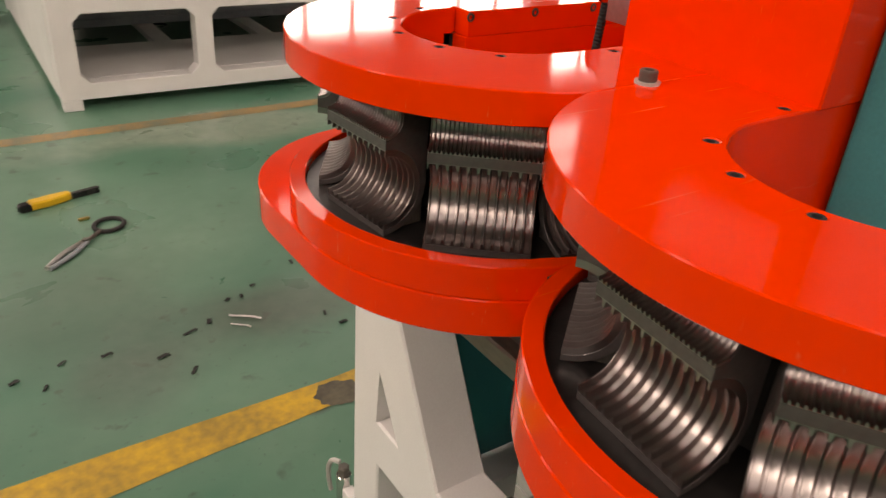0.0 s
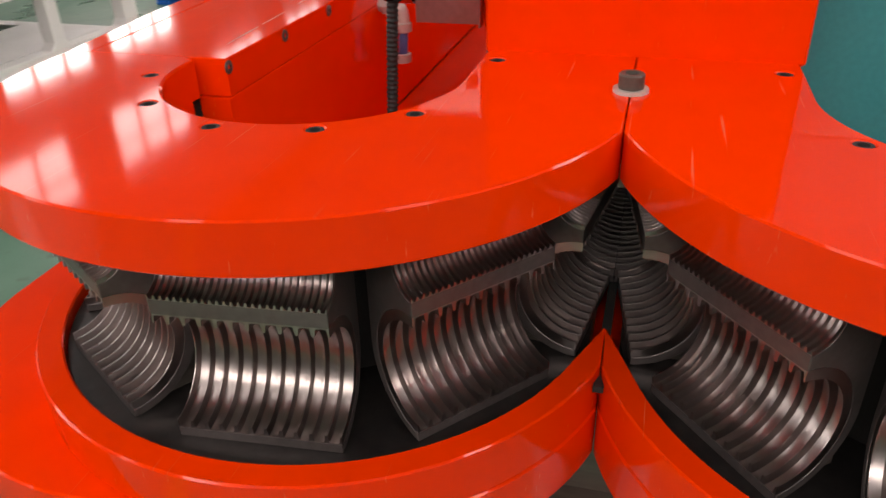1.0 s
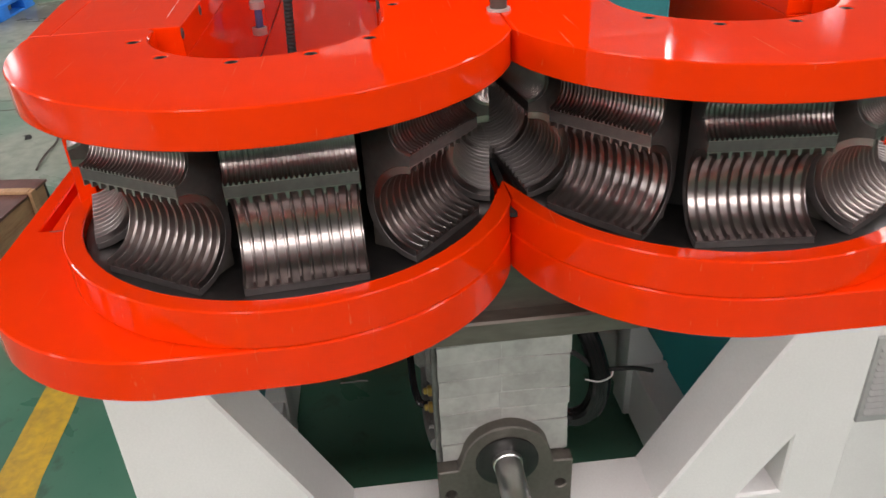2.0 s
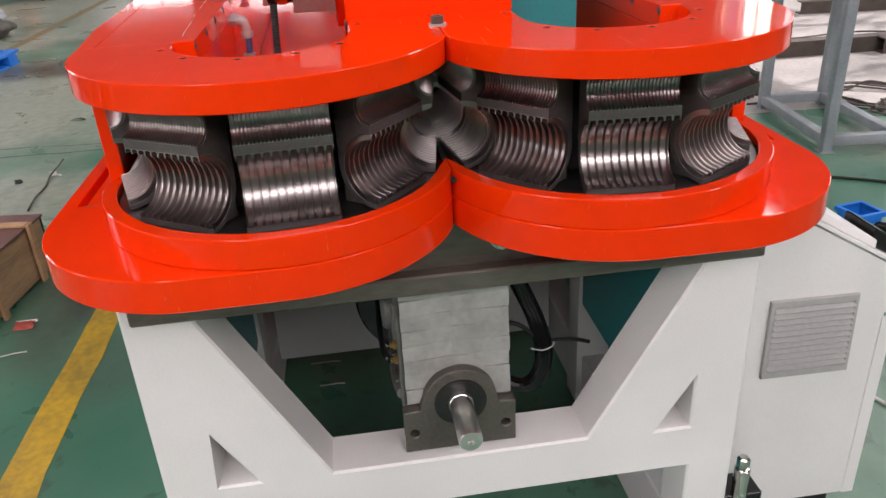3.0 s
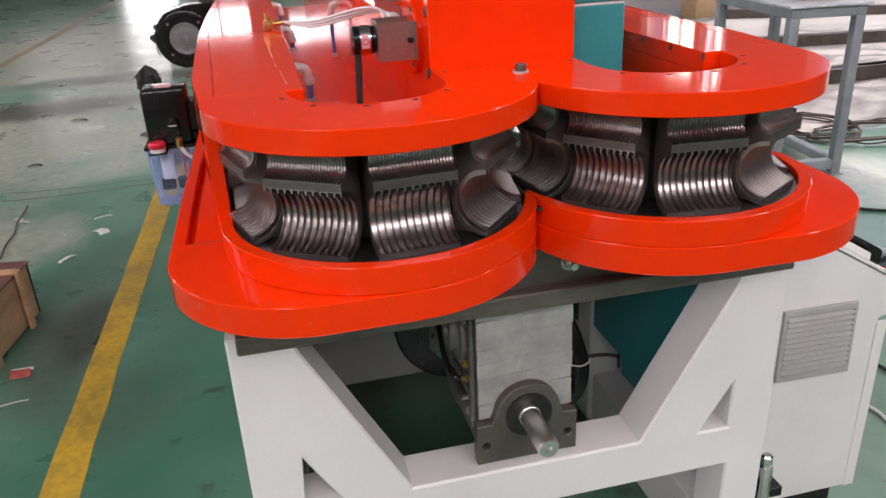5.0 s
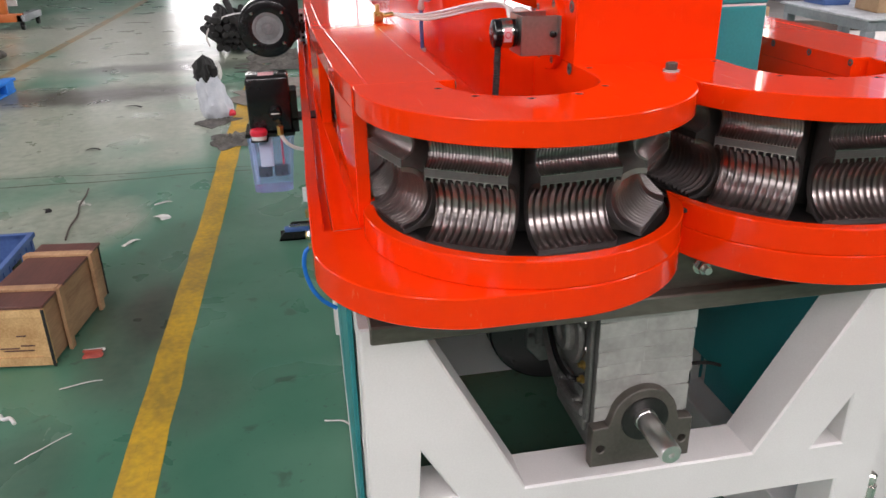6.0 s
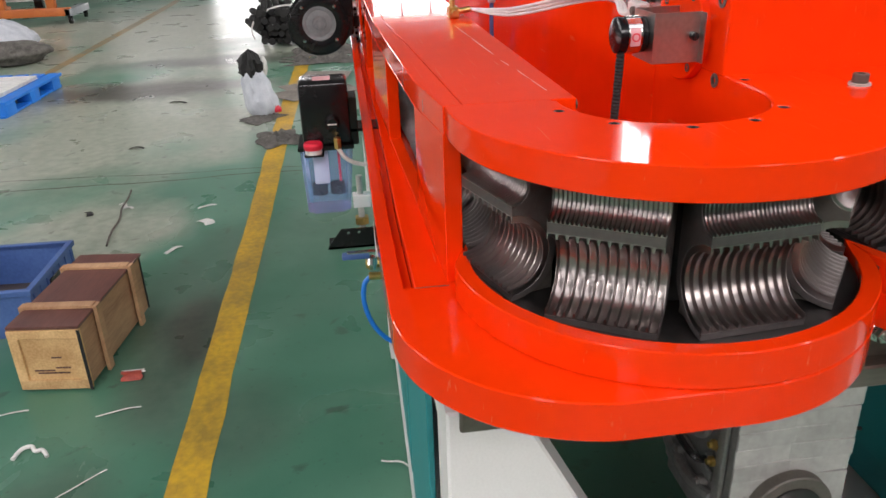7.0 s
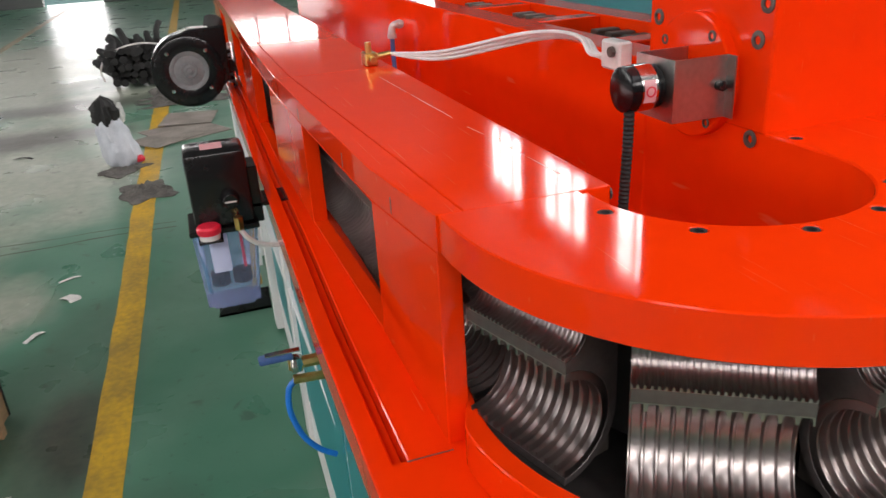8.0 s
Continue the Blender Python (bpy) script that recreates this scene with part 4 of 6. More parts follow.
# ---------------------------------------------------------------- under the plates
for y, z, r in ((0.0905, 0.700, 0.010), (0.0905, 0.640, 0.008), (0.0905, 0.790, 0.008), (0.0905, 0.735, 0.007)):
    part("screw", rod((0.115 + (z - 0.64) * 0.2, 0.086, z), (0.115 + (z - 0.64) * 0.2, 0.098, z), r, 6), BRASS if r > 0.009 else CHROME, gear)
part("side_cover", slab(arc(0.215, 0.735, 0.068, 0, 350, 30), [], 0, 0.014, lambda u, v, w: (u, 0.0885 + w, v), 0.005), CASTALU, gear)
part("side_hub", turned([(0, 0), (0.042, 0), (0.042, 0.010), (0.036, 0.016), (0.020, 0.016), (0.018, 0.008), (0, 0.008)], 28, (0.215, 0.1027, 0.735), (0.215, 1, 0.735)), CASTALU, gear)
for x0, x1, z0, z1, d in ((0.12, 0.295, 0.556, 0.584, 0.009), (0.105, 0.128, 0.585, 0.84, 0.010), (0.275, 0.296, 0.585, 0.66, 0.010), (0.14, 0.26, 0.618, 0.640, 0.007), (0.14, 0.20, 0.805, 0.835, 0.012), (0.232, 0.29, 0.80, 0.84, 0.014)):
    part("side_rib", box(x0, x1, 0.0885, 0.0885 + d, z0, z1, 0.004), CASTALU, gear)
for x, z in ((0.150, 0.660), (0.165, 0.600), (0.250, 0.600), (0.285, 0.70), (0.150, 0.785), (0.28, 0.775)):
    part("boss", turned([(0, 0), (0.012, 0), (0.010, 0.012), (0.006, 0.012), (0.006, 0.017), (0, 0.017)], 14, (x, 0.088, z), (x, 1, z)), CASTALU, gear)
for z in (0.672, 0.704):
    part("grease_nipple", turned([(0, 0), (0.0085, 0), (0.0085, 0.006), (0.005, 0.007), (0.005, 0.012), (0, 0.014)], 10, (0.130, 0.0985, z), (0.130, 1, z)), BRASS, gear, "small brass plug")
pulley = thing("drive_pulley", "large black drive pulley behind the gearbox", "pulley")
part("rim", turned([(0.05, 0), (0.165, 0), (0.17, 0.004), (0.17, 0.03), (0.158, 0.036), (0.158, 0.048), (0.17, 0.054), (0.17, 0.08), (0.05, 0.08)], 48, (0.58, 0.0, 0.545), (2, 0.0, 0.545)), BLACK, pulley)
part("hub", rod((0.30, 0.0, 0.545), (0.70, 0.0, 0.545), 0.05, 24), DARK_STEEL, pulley)
hose = thing("hose_bundle", "bundle of black hoses tied with cable ties hanging under the machine", "hose")
for k in range(5):
    o, w = 0.0075 * (k % 3), 0.012 * (k // 3)
    part("hose", pipe([(0.36 + w, -0.112 - o, 0.80), (0.345 + w, -0.165 - o, 0.685), (0.335 + w, -0.205 - o, 0.585), (0.33 + w, -0.222 - o, 0.50), (0.33 + w, -0.205 - o * 0.8, 0.44 - o * 0.4), (0.34 + w, -0.165 - o * 0.4, 0.425 - o * 0.6), (0.37 + w, -0.115, 0.46 - o * 0.4), (0.42 + w, -0.06, 0.56)], 0.0115, 10, 8), BLACK, hose)
part("cable_tie", pipe([(0.318, -0.195, 0.531), (0.316, -0.222, 0.524), (0.322, -0.246, 0.530), (0.34, -0.250, 0.533)], 0.0016, 6, 4), TUBEWHITE, hose)
part("hose_end", pipe([(0.335, -0.225, 0.535), (0.34, -0.29, 0.528), (0.35, -0.335, 0.508)], 0.0045, 8, 6), RUBBER, hose)
part("hose_end", pipe([(0.34, -0.11, 0.60), (0.335, -0.17, 0.585), (0.33, -0.205, 0.555)], 0.005, 8, 6), RUBBER, hose)

# levelling stud beside the frame
stud = thing("levelling_stud", "bright steel levelling post with a hexagon top beside the frame", "levelling foot")
part("post", rod((0.126, -0.607, 0.03), (0.126, -0.607, 0.295), 0.0165, 24), CHROME, stud)
part("hexagon", turned([(0, 0), (0.013, 0), (0.0135, 0.002), (0.0135, 0.028), (0.010, 0.032), (0, 0.032)], 6, (0.126, -0.607, 0.293), (0.126, -0.607, 1)), CHROME, stud)
part("pad", rod((0.126, -0.607, 0.0), (0.126, -0.607, 0.032), 0.055, 28), DARK_STEEL, stud)
part("bracket", box(0.122, 0.19, -0.66, -0.5355, 0.195, 0.222, 0.002), BLACK, stud)
stud2 = thing("levelling_stud", "short steel levelling post with a bent bright strap beside the frame", "levelling foot")
part("post", rod((0.062, 0.600, 0.03), (0.062, 0.600, 0.225), 0.0165, 24), CHROME, stud2)
part("hexagon", turned([(0, 0), (0.013, 0), (0.0135, 0.002), (0.0135, 0.022), (0.010, 0.026), (0, 0.026)], 6, (0.062, 0.600, 0.223), (0.062, 0.600, 1)), DARK_STEEL, stud2)
part("pad", rod((0.062, 0.600, 0.0), (0.062, 0.600, 0.032), 0.045, 28), DARK_STEEL, stud2)
part("bracket", box(0.050, 0.075, 0.5275, 0.585, 0.17, 0.20, 0.002), WHITE, stud2)
part("strap", pipe([(0.058, 0.612, 0.252), (0.050, 0.630, 0.246), (0.046, 0.640, 0.225), (0.046, 0.643, 0.19), (0.05, 0.640, 0.15)], 0.0055, 8, 5), PVC, stud2, "bent bright strap")

# ---------------------------------------------------------------- control cabinet
cabinet = thing("control_cabinet", "white sheet steel control cabinet with a sloping desk top and louvre", "cabinet")
prof = [(-0.556, 0.06), (-0.952, 0.06), (-0.952, 0.565), (-0.985, 0.575), (-1.10, 0.574), (-1.10, 0.592), (-0.735, 0.806), (-0.556, 0.806)]
part("body", slab(prof, [], 0.236, 0.86, upright, 0.004), WHITE, cabinet)
part("plinth", box(0.26, 0.84, -0.93, -0.57, 0.0, 0.06), BLACK, cabinet)
part("door_edge", box(0.233, 0.2365, -0.975, -0.945, 0.062, 0.560, 0.001), WHITE, cabinet)
part("desk_lip", slab([(-0.735, 0.808), (-1.104, 0.592), (-1.106, 0.600), (-0.737, 0.816)], [], 0.230, 0.866, upright, 0.001), WHITE, cabinet)
louvre = part("louvre", slab([(-0.682, 0.440), (-0.882, 0.436), (-0.876, 0.628), (-0.680, 0.632)], [[(-0.692, 0.455), (-0.872, 0.452), (-0.868, 0.612), (-0.690, 0.616)]], 0.226, 0.2355, upright, 0.001), LOUVRE, cabinet, "grey louvre frame")
for k in range(11):
    z, e = 0.4585 + 0.0143 * k, 0.0055 * k / 10
    bm = bmesh.new()
    v = [bm.verts.new((x, y, h - dip)) for y, dip in ((-0.6905, 0.0), (-0.872 + 0.003 * k / 10, 0.003)) for x, h in ((0.2351, z + 0.0135), (0.2215, z + 0.0045), (0.2215, z + 0.0030), (0.2351, z + 0.0040))]
    for f in ((0, 1, 5, 4), (1, 2, 6, 5), (2, 3, 7, 6), (3, 0, 4, 7), (0, 3, 2, 1), (4, 5, 6, 7)):
        bm.faces.new([v[i] for i in f])
    part("slat", bm, LOUVRE, louvre, smooth=0)
# dark sheet on the white body paints the shade between the slats
part("slat_gap_shade", box(0.2353, 0.2359, -0.874, -0.688, 0.450, 0.618), DARK_STEEL, cabinet)


def on_desk(y, up=0.0):
    """Height of the sloping desk at y."""
    return 0.806 + (y + 0.735) * (0.806 - 0.592) / (1.10 - 0.735) + 0.011 + up


panel = thing("desk_console", "white console box with a black switch block on the cabinet desk", "console")
desk = lambda u, v, w: (u, v, on_desk(v, 0.001 + w))
part("plate", slab([(0.250, -0.742), (0.50, -0.742), (0.50, -0.905), (0.250, -0.905)], [], 0, 0.020, desk, 0.002), WHITE, panel)
part("rail", slab([(0.502, -0.735), (0.514, -0.735), (0.514, -0.915), (0.502, -0.915)], [], 0, 0.024, desk, 0.002), GREYTUBE, panel, "grey edge rail")
part("switch_block", slab([(0.27, -0.912), (0.37, -0.912), (0.37, -0.955), (0.27, -0.955)], [], 0, 0.042, desk, 0.004), BLACK, panel, "black switch block")
part("knob", rod((0.38, -0.80, on_desk(-0.80, 0.021)), (0.38, -0.80, on_desk(-0.80, 0.036)), 0.018, 20), CHROME, panel)
part("knob", rod((0.38, -0.80, on_desk(-0.80, 0.036)), (0.38, -0.80, on_desk(-0.80, 0.046)), 0.010, 16), CAP, panel)
part("pin", rod((0.505, -0.93, on_desk(-0.93, 0.03)), (0.505, -0.93, on_desk(-0.93, 0.055)), 0.006, 10), CHROME, panel)

# ---------------------------------------------------------------- left side: pump, valve, foot, blower
pump = thing("lubrication_pump", "black lubrication pump with a clear oil tank and red cap", "pump", at=(0, 0, -0.018))
part("housing", box(0.965, 1.075, 0.608, 0.718, 0.998, 1.140, 0.008), BLACK, pump)
part("label", box(1.0, 1.045, 0.645, 0.685, 1.1402, 1.1408), PINK, pump, "pink label on the top")
part("knob", turned([(0, 0), (0.017, 0), (0.017, 0.006), (0.014, 0.012), (0.014, 0.022), (0.012, 0.024), (0, 0.024)], 24, (0.9652, 0.648, 1.052), (0, 0.648, 1.052)), BLACK, pump, "black round knob")
part("knob_mark", box(0.9402, 0.9410, 0.638, 0.658, 1.0505, 1.0535), TUBEWHITE, pump)
part("tank_lid", box(0.9585, 1.0815, 0.6025, 0.7315, 0.9872, 0.9972, 0.002), BLACK, pump, "black tank rim")
for z in (1.02, 1.075):
    part("port", rod((1.0, 0.6075, z), (1.0, 0.590, z), 0.011, 12), BLACK, pump)
bm = bmesh.new()
lower, upper = (0.968, 1.070, 0.622, 0.722), (0.962, 1.078, 0.606, 0.728)
rings = []
for (x0, x1, y0, y1), z in ((lower, 0.832), (upper, 0.986), (upper, 0.997)):
    rings.append([bm.verts.new(p) for p in ((x0, y0, z), (x1, y0, z), (x1, y1, z), (x0, y1, z))])
for a, b in zip(rings, rings[1:]):
    for i in range(4):
        bm.faces.new((a[i], a[(i + 1) % 4], b[(i + 1) % 4], b[i]))
bm.faces.new(rings[0])
bm.faces.new(rings[2])
bmesh.ops.bevel(bm, geom=[e for e in bm.edges if abs(e.verts[0].co.z - e.verts[1].co.z) > 0.05], offset=0.012, segments=3, affect="EDGES")
tank = part("oil_tank", bm, TANK, pump, "clear bluish plastic oil tank")
tank.visible_shadow = False
part("filter", box(0.985, 1.02, 0.665, 0.700, 0.900, 0.990, 0.004), TUBEWHITE, tank, "white filter inside the tank")
for y in (0.648, 0.690):
    part("strainer", rod((1.00, y, 0.872), (1.00, y, 0.900), 0.018, 18), BLACK, tank)
part("level_rod", rod((0.985, 0.640, 0.905), (0.985, 0.640, 0.985), 0.003, 8), CAP, tank)
neck = part("filler_neck", rod((0.945, 0.695, 0.985), (0.945, 0.695, 0.999), 0.019, 20), TUBEWHITE, pump)
part("cap", turned([(0, 0), (0.021, 0), (0.022, 0.003), (0.022, 0.011), (0.019, 0.015), (0, 0.015)], 28, (0.945, 0.695, 0.998), (0.945, 0.695, 2)), CAP, neck, "red plastic filler cap")
part("neck_shelf", box(0.925, 0.968, 0.672, 0.716, 0.983, 0.9875, 0.001), BLACK, pump)
part("outlet", rod((0.966, 0.640, 1.010), (0.948, 0.640, 1.010), 0.008, 12), BRASS, pump)
part("outlet_nut", rod((0.950, 0.640, 1.018), (0.950, 0.640, 0.994), 0.009, 6), BRASS, pump)
part("tube", pipe([(0.950, 0.640, 0.995), (0.945, 0.625, 0.972), (0.95, 0.600, 0.955), (0.96, 0.56, 0.945), (0.97, 0.545, 0.94)], 0.005, 10, 6), TUBEWHITE, pump)
part("bracket", box(0.985, 1.06, 0.538, 0.610, 1.02, 1.028, 0.001), BLACK, pump)
part("bracket", box(0.985, 1.06, 0.590, 0.609, 0.99, 1.10, 0.002), BLACK, pump)
part("hanger", box(0.985, 1.06, 0.5370, 0.545, 0.995, 1.028, 0.001), BLACK, pump)

valve = thing("ball_valve", "brass ball valve with a blue lever and blue air hose", "valve")
part("body", rod((0.83, 0.5262, 0.738), (0.83, 0.600, 0.738), 0.012, 8), BRASS, valve)
part("ball", turned([(0, -0.018), (0.012, -0.014), (0.017, 0), (0.012, 0.014), (0, 0.018)], 16, (0.83, 0.585, 0.738), (0.83, 0.585, 2)), CHROME, valve)
lever = part("lever", box(0.818, 0.842, 0.590, 0.652, 0.752, 0.764, 0.004), BLUE, valve, "blue lever")
part("lever_plate", box(0.823, 0.837, 0.575, 0.640, 0.7645, 0.768, 0.001), CHROME, lever)
part("outlet", rod((0.83, 0.5262, 0.700), (0.83, 0.595, 0.704), 0.009, 10), BRASS, valve)
part("hose", pipe([(0.83, 0.590, 0.703), (0.83, 0.606, 0.685), (0.825, 0.610, 0.64), (0.82, 0.595, 0.585), (0.82, 0.568, 0.545), (0.82, 0.535, 0.520)], 0.0058, 10, 6), SKYBLUE, valve, "bright blue air hose")

foot = thing("outrigger_foot", "black steel outrigger foot with a levelling screw on the floor", "levelling foot")
bm = slab([(0.742, 0.0), (0.52, 0.0), (0.52, 0.098), (0.672, 0.098), (0.735, 0.02)], [circle(0.64, 0.078, 0.007, 12), circle(0.59, 0.078, 0.007, 12)], 2.60, 2.612, upright, 0.001)
part("plate", bm, BLACK, foot)
part("sole", box(2.60, 2.72, 0.52, 0.735, 0.0, 0.012, 0.001), BLACK, foot)
part("screw", rod((2.66, 0.57, 0.01), (2.66, 0.57, 0.34), 0.015, 18), PVC, foot)
part("nut", rod((2.66, 0.57, 0.10), (2.66, 0.57, 0.135), 0.035, 6), BRASS, foot)
part("collar", box(2.63, 2.69, 0.525, 0.605, 0.19, 0.25, 0.002), WHITE, foot)

blower = thing("blower", "black centrifugal blower with a grey inlet ring beside the machine", "blower")
c = (0.676, 1.104)
spiral = [(c[0] - 0.125, c[1] + 0.125), (c[0] - 0.01, c[1] + 0.120)] + arc(c[0], c[1], 0.113, 85, -150, 40) + [(c[0] - 0.122, c[1] - 0.04)]
part("housing", slab(spiral, [], 2.10, 2.19, upright, 0.004), BLACK, blower)
ring = part("face_ring", turned([(0.058, 0), (0.104, 0), (0.104, 0.004), (0.100, 0.006), (0.062, 0.006), (0.058, 0.004)], 48, (2.0995, *c), (0, *c)), BLACK, blower)
part("inlet", turned([(0, 0.006), (0.008, 0.006), (0.010, 0.003), (0.018, 0.002), (0.020, 0.005), (0.024, 0.005), (0.026, 0.002), (0.046, 0.001), (0.050, 0.004), (0.056, 0.006), (0.0595, 0.006), (0.0595, 0)], 40, (2.0995, *c), (0, *c)), INLET, blower, "grey inlet ring")
for a in (45, 135, 225, 315):
    y, z = c[0] + 0.081 * math.cos(radians(a)), c[1] + 0.081 * math.sin(radians(a))
    part("screw", turned([(0, 0), (0.006, 0), (0.006, 0.003), (0, 0.004)], 10, (2.0935, y, z), (0, y, z)), CHROME, ring)
part("motor", rod((2.19, *c), (2.36, *c), 0.07, 28, 0.01), BLACK, blower)
part("duct", pipe([(2.15, 0.600, 1.19), (2.16, 0.585, 1.215), (2.18, 0.575, 1.24)], 0.03, 14, 6), RUBBER, blower)
part("arm", box(2.12, 2.17, 0.532, 0.570, 1.085, 1.12, 0.002), BLACK, blower)
part("sticker", box(2.11, 2.17, 0.60, 0.66, 1.2275, 1.2285), TUBEWHITE, blower)
chain = thing("drag_chain", "short white plastic drag chain hanging at the machine side", "cable chain")
for k in range(6):
    part("link", box(2.262, 2.320, 0.5345, 0.556, 1.010 + 0.022 * k, 1.030 + 0.022 * k, 0.003), TUBEWHITE, chain)
    part("pin", rod((2.258, 0.541, 1.020 + 0.022 * k), (2.2618, 0.541, 1.020 + 0.022 * k), 0.007, 8), BLACK, chain)
part("bracket", box(2.322, 2.328, 0.5295, 0.556, 1.000, 1.15, 0.001), TUBEWHITE, chain)

# ---------------------------------------------------------------- on the floor, left of the machine
def place_all(ob, x, y, z, turn):
    ob.matrix_basis = pose(x, y, z, 0, 0, turn)


def wooden_crate():
    """Plywood crate with a dark lid, end frame of slats and two pairs of battens."""
    c = thing("wooden_crate", "closed plywood crate with a dark red-brown lid and battens", "crate")
    L, W, H = 0.575, 0.243, 0.238
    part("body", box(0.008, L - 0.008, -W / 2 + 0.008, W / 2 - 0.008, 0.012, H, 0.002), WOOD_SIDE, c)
    end = part("end_panel", box(0.002, 0.0085, -W / 2 + 0.03, W / 2 - 0.03, 0.04, H - 0.03, 0.001), WOOD, c, "pale end panel with faint worn stamps")
    for y0, y1, z0, z1 in ((-W / 2, W / 2, 0.008, 0.042), (-W / 2, W / 2, H - 0.032, H - 0.001), (-W / 2, -W / 2 + 0.034, 0.042, H - 0.032), (W / 2 - 0.034, W / 2, 0.042, H - 0.032)):
        part("end_slat", box(-0.008, 0.008, y0, y1, z0, z1, 0.0015), WOOD, c)
    lid = part("lid", box(-0.004, L, -W / 2, W / 2, H + 0.0005, H + 0.012, 0.0015), WOOD_DARK, c, "dark stained lid")
    for x0, x1 in ((-0.010, 0.009), (L - 0.018, L - 0.007)):
        part("corner_strip", box(x0, x1, -W / 2 + 0.0050, -W / 2 + 0.0078, 0.012, H - 0.001, 0.0008), RUBBER, c, "black corner strip")
    part("front_edge", box(-0.0095, -0.0082, -W / 2 - 0.004, -W / 2 + 0.006, 0.004, H - 0.001, 0.0004), RUBBER, c)
    for x in (0.115, 0.43):
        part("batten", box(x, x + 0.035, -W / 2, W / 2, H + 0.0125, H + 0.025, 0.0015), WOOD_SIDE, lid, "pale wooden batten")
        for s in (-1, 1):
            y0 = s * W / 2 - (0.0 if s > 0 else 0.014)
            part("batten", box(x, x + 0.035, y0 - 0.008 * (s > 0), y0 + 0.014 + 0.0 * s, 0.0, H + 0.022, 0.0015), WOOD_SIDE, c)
    for k, (y, z, w) in enumerate(((-0.02, 0.125, 0.035), (0.03, 0.075, 0.07), (-0.035, 0.085, 0.05), (0.0, 0.065, 0.11))):
        part("stamp_bar", box(0.0012, 0.002, y - w / 2, y + w / 2, z, z + 0.006), WOOD_DARK, end, "worn dark stamp, unreadable")
    return c


place_all(wooden_crate(), 1.606, 1.664, 0, -8)


def open_bin(L, W, H, wall, material, name, label, grip=True):
    """Open plastic bin with a rim, ribs and grip slots."""
    b = thing(name, label, "plastic bin")
    bm = slab([(0, 0), (L, 0), (L, W), (0, W)], [[(wall, wall), (L - wall, wall), (L - wall, W - wall), (wall, W - wall)]], 0.012, H, flat, 0.002)
    part("wall", bm, material, b)
    part("bottom", box(0.002, L - 0.002, 0.002, W - 0.002, 0.0, 0.012, 0.002), material, b)
    rim = slab([(-0.01, -0.01), (L + 0.01, -0.01), (L + 0.01, W + 0.01), (-0.01, W + 0.01)], [[(wall, wall), (L - wall, wall), (L - wall, W - wall), (wall, W - wall)]], H - 0.022, H + 0.002, flat, 0.002)
    edge = part("rim", rim, material, b)
    for k in range(7):
        x = 0.03 + (L - 0.06) * k / 6
        for y in (-0.006, W):
            part("rib", box(x - 0.004, x + 0.004, y, y + 0.006, 0.02, H - 0.02), material, b)
    if grip:
        for y in (-0.0075, W + 0.0015):
            part("grip_slot", box(L / 2 - 0.05, L / 2 + 0.05, y, y + 0.006, H - 0.07, H - 0.045, 0.002), BLACK, edge, "dark grip slot")
    part("contents", box(wall + 0.01, L - wall - 0.01, wall + 0.01, W - wall - 0.01, 0.012, 0.03, 0.004), RUST, b, "brown scrap on the bottom")
    return b


place_all(open_bin(0.47, 0.36, 0.20, 0.014, BLUE, "blue_bin", "open blue plastic stacking bin with brown scrap inside"), 2.005, 1.850, 0, -2)

pallet = thing("plastic_pallet", "bright blue plastic pallet carrying white sheets", "pallet")
for k in range(8):
    part("deck_board", box(0.0, 1.25, 0.0 + 0.15 * k, 0.115 + 0.15 * k, 0.105, 0.13, 0.003), SKYBLUE, pallet)
for i in range(3):
    for j in range(3):
        part("block", box(0.02 + 0.5 * i, 0.21 + 0.5 * i, 0.01 + 0.53 * j, 0.14 + 0.53 * j, 0.0, 0.105, 0.006), SKYBLUE, pallet)
for j in range(3):
    part("runner", box(0.0, 1.25, 0.02 + 0.53 * j, 0.13 + 0.53 * j, 0.0, 0.02, 0.003), SKYBLUE, pallet)
place_all(pallet, 5.80, 3.31, 0, -3)
sheets = thing("white_sheets", "stack of white plastic sheets on the blue pallet", "sheet stack")
for k in range(5):
    part("sheet", box(0.05 + 0.01 * k, 1.0 - 0.02 * (k % 2), 0.10, 1.1 - 0.01 * k, 0.006 * k, 0.006 * k + 0.005, 0.001), PAPER, sheets)
place_all(sheets, 5.80, 3.33, 0.1305, -3)


def lump(name, label, category, material, size, seed, flatness=0.0, bumps=3.0):
    """A soft irregular heap: sack, bag or cloth."""
    bm = bmesh.new()
    bmesh.ops.create_icosphere(bm, subdivisions=4, radius=1)
    for v in bm.verts:
        p = v.co.copy()
        k = 1 + 0.22 * noise.noise(p * bumps * 0.6 + Vector((seed, 0, 0))) + 0.12 * abs(noise.noise(p * bumps * 1.9 + Vector((0, seed, 0)))) + 0.05 * noise.noise(p * bumps * 5 + Vector((0, 0, seed)))
        v.co = Vector((p.x * k * size[0] / 2, p.y * k * size[1] / 2, max(p.z * k, -0.85) * size[2] / 2 + size[2] * 0.425))
    ob = part(name, bm, material, None, smooth=60)
    return tagged(ob, label, category)


bag = thing("rubbish_bag", "white woven bag with dark rags sticking out on the floor", "bag")


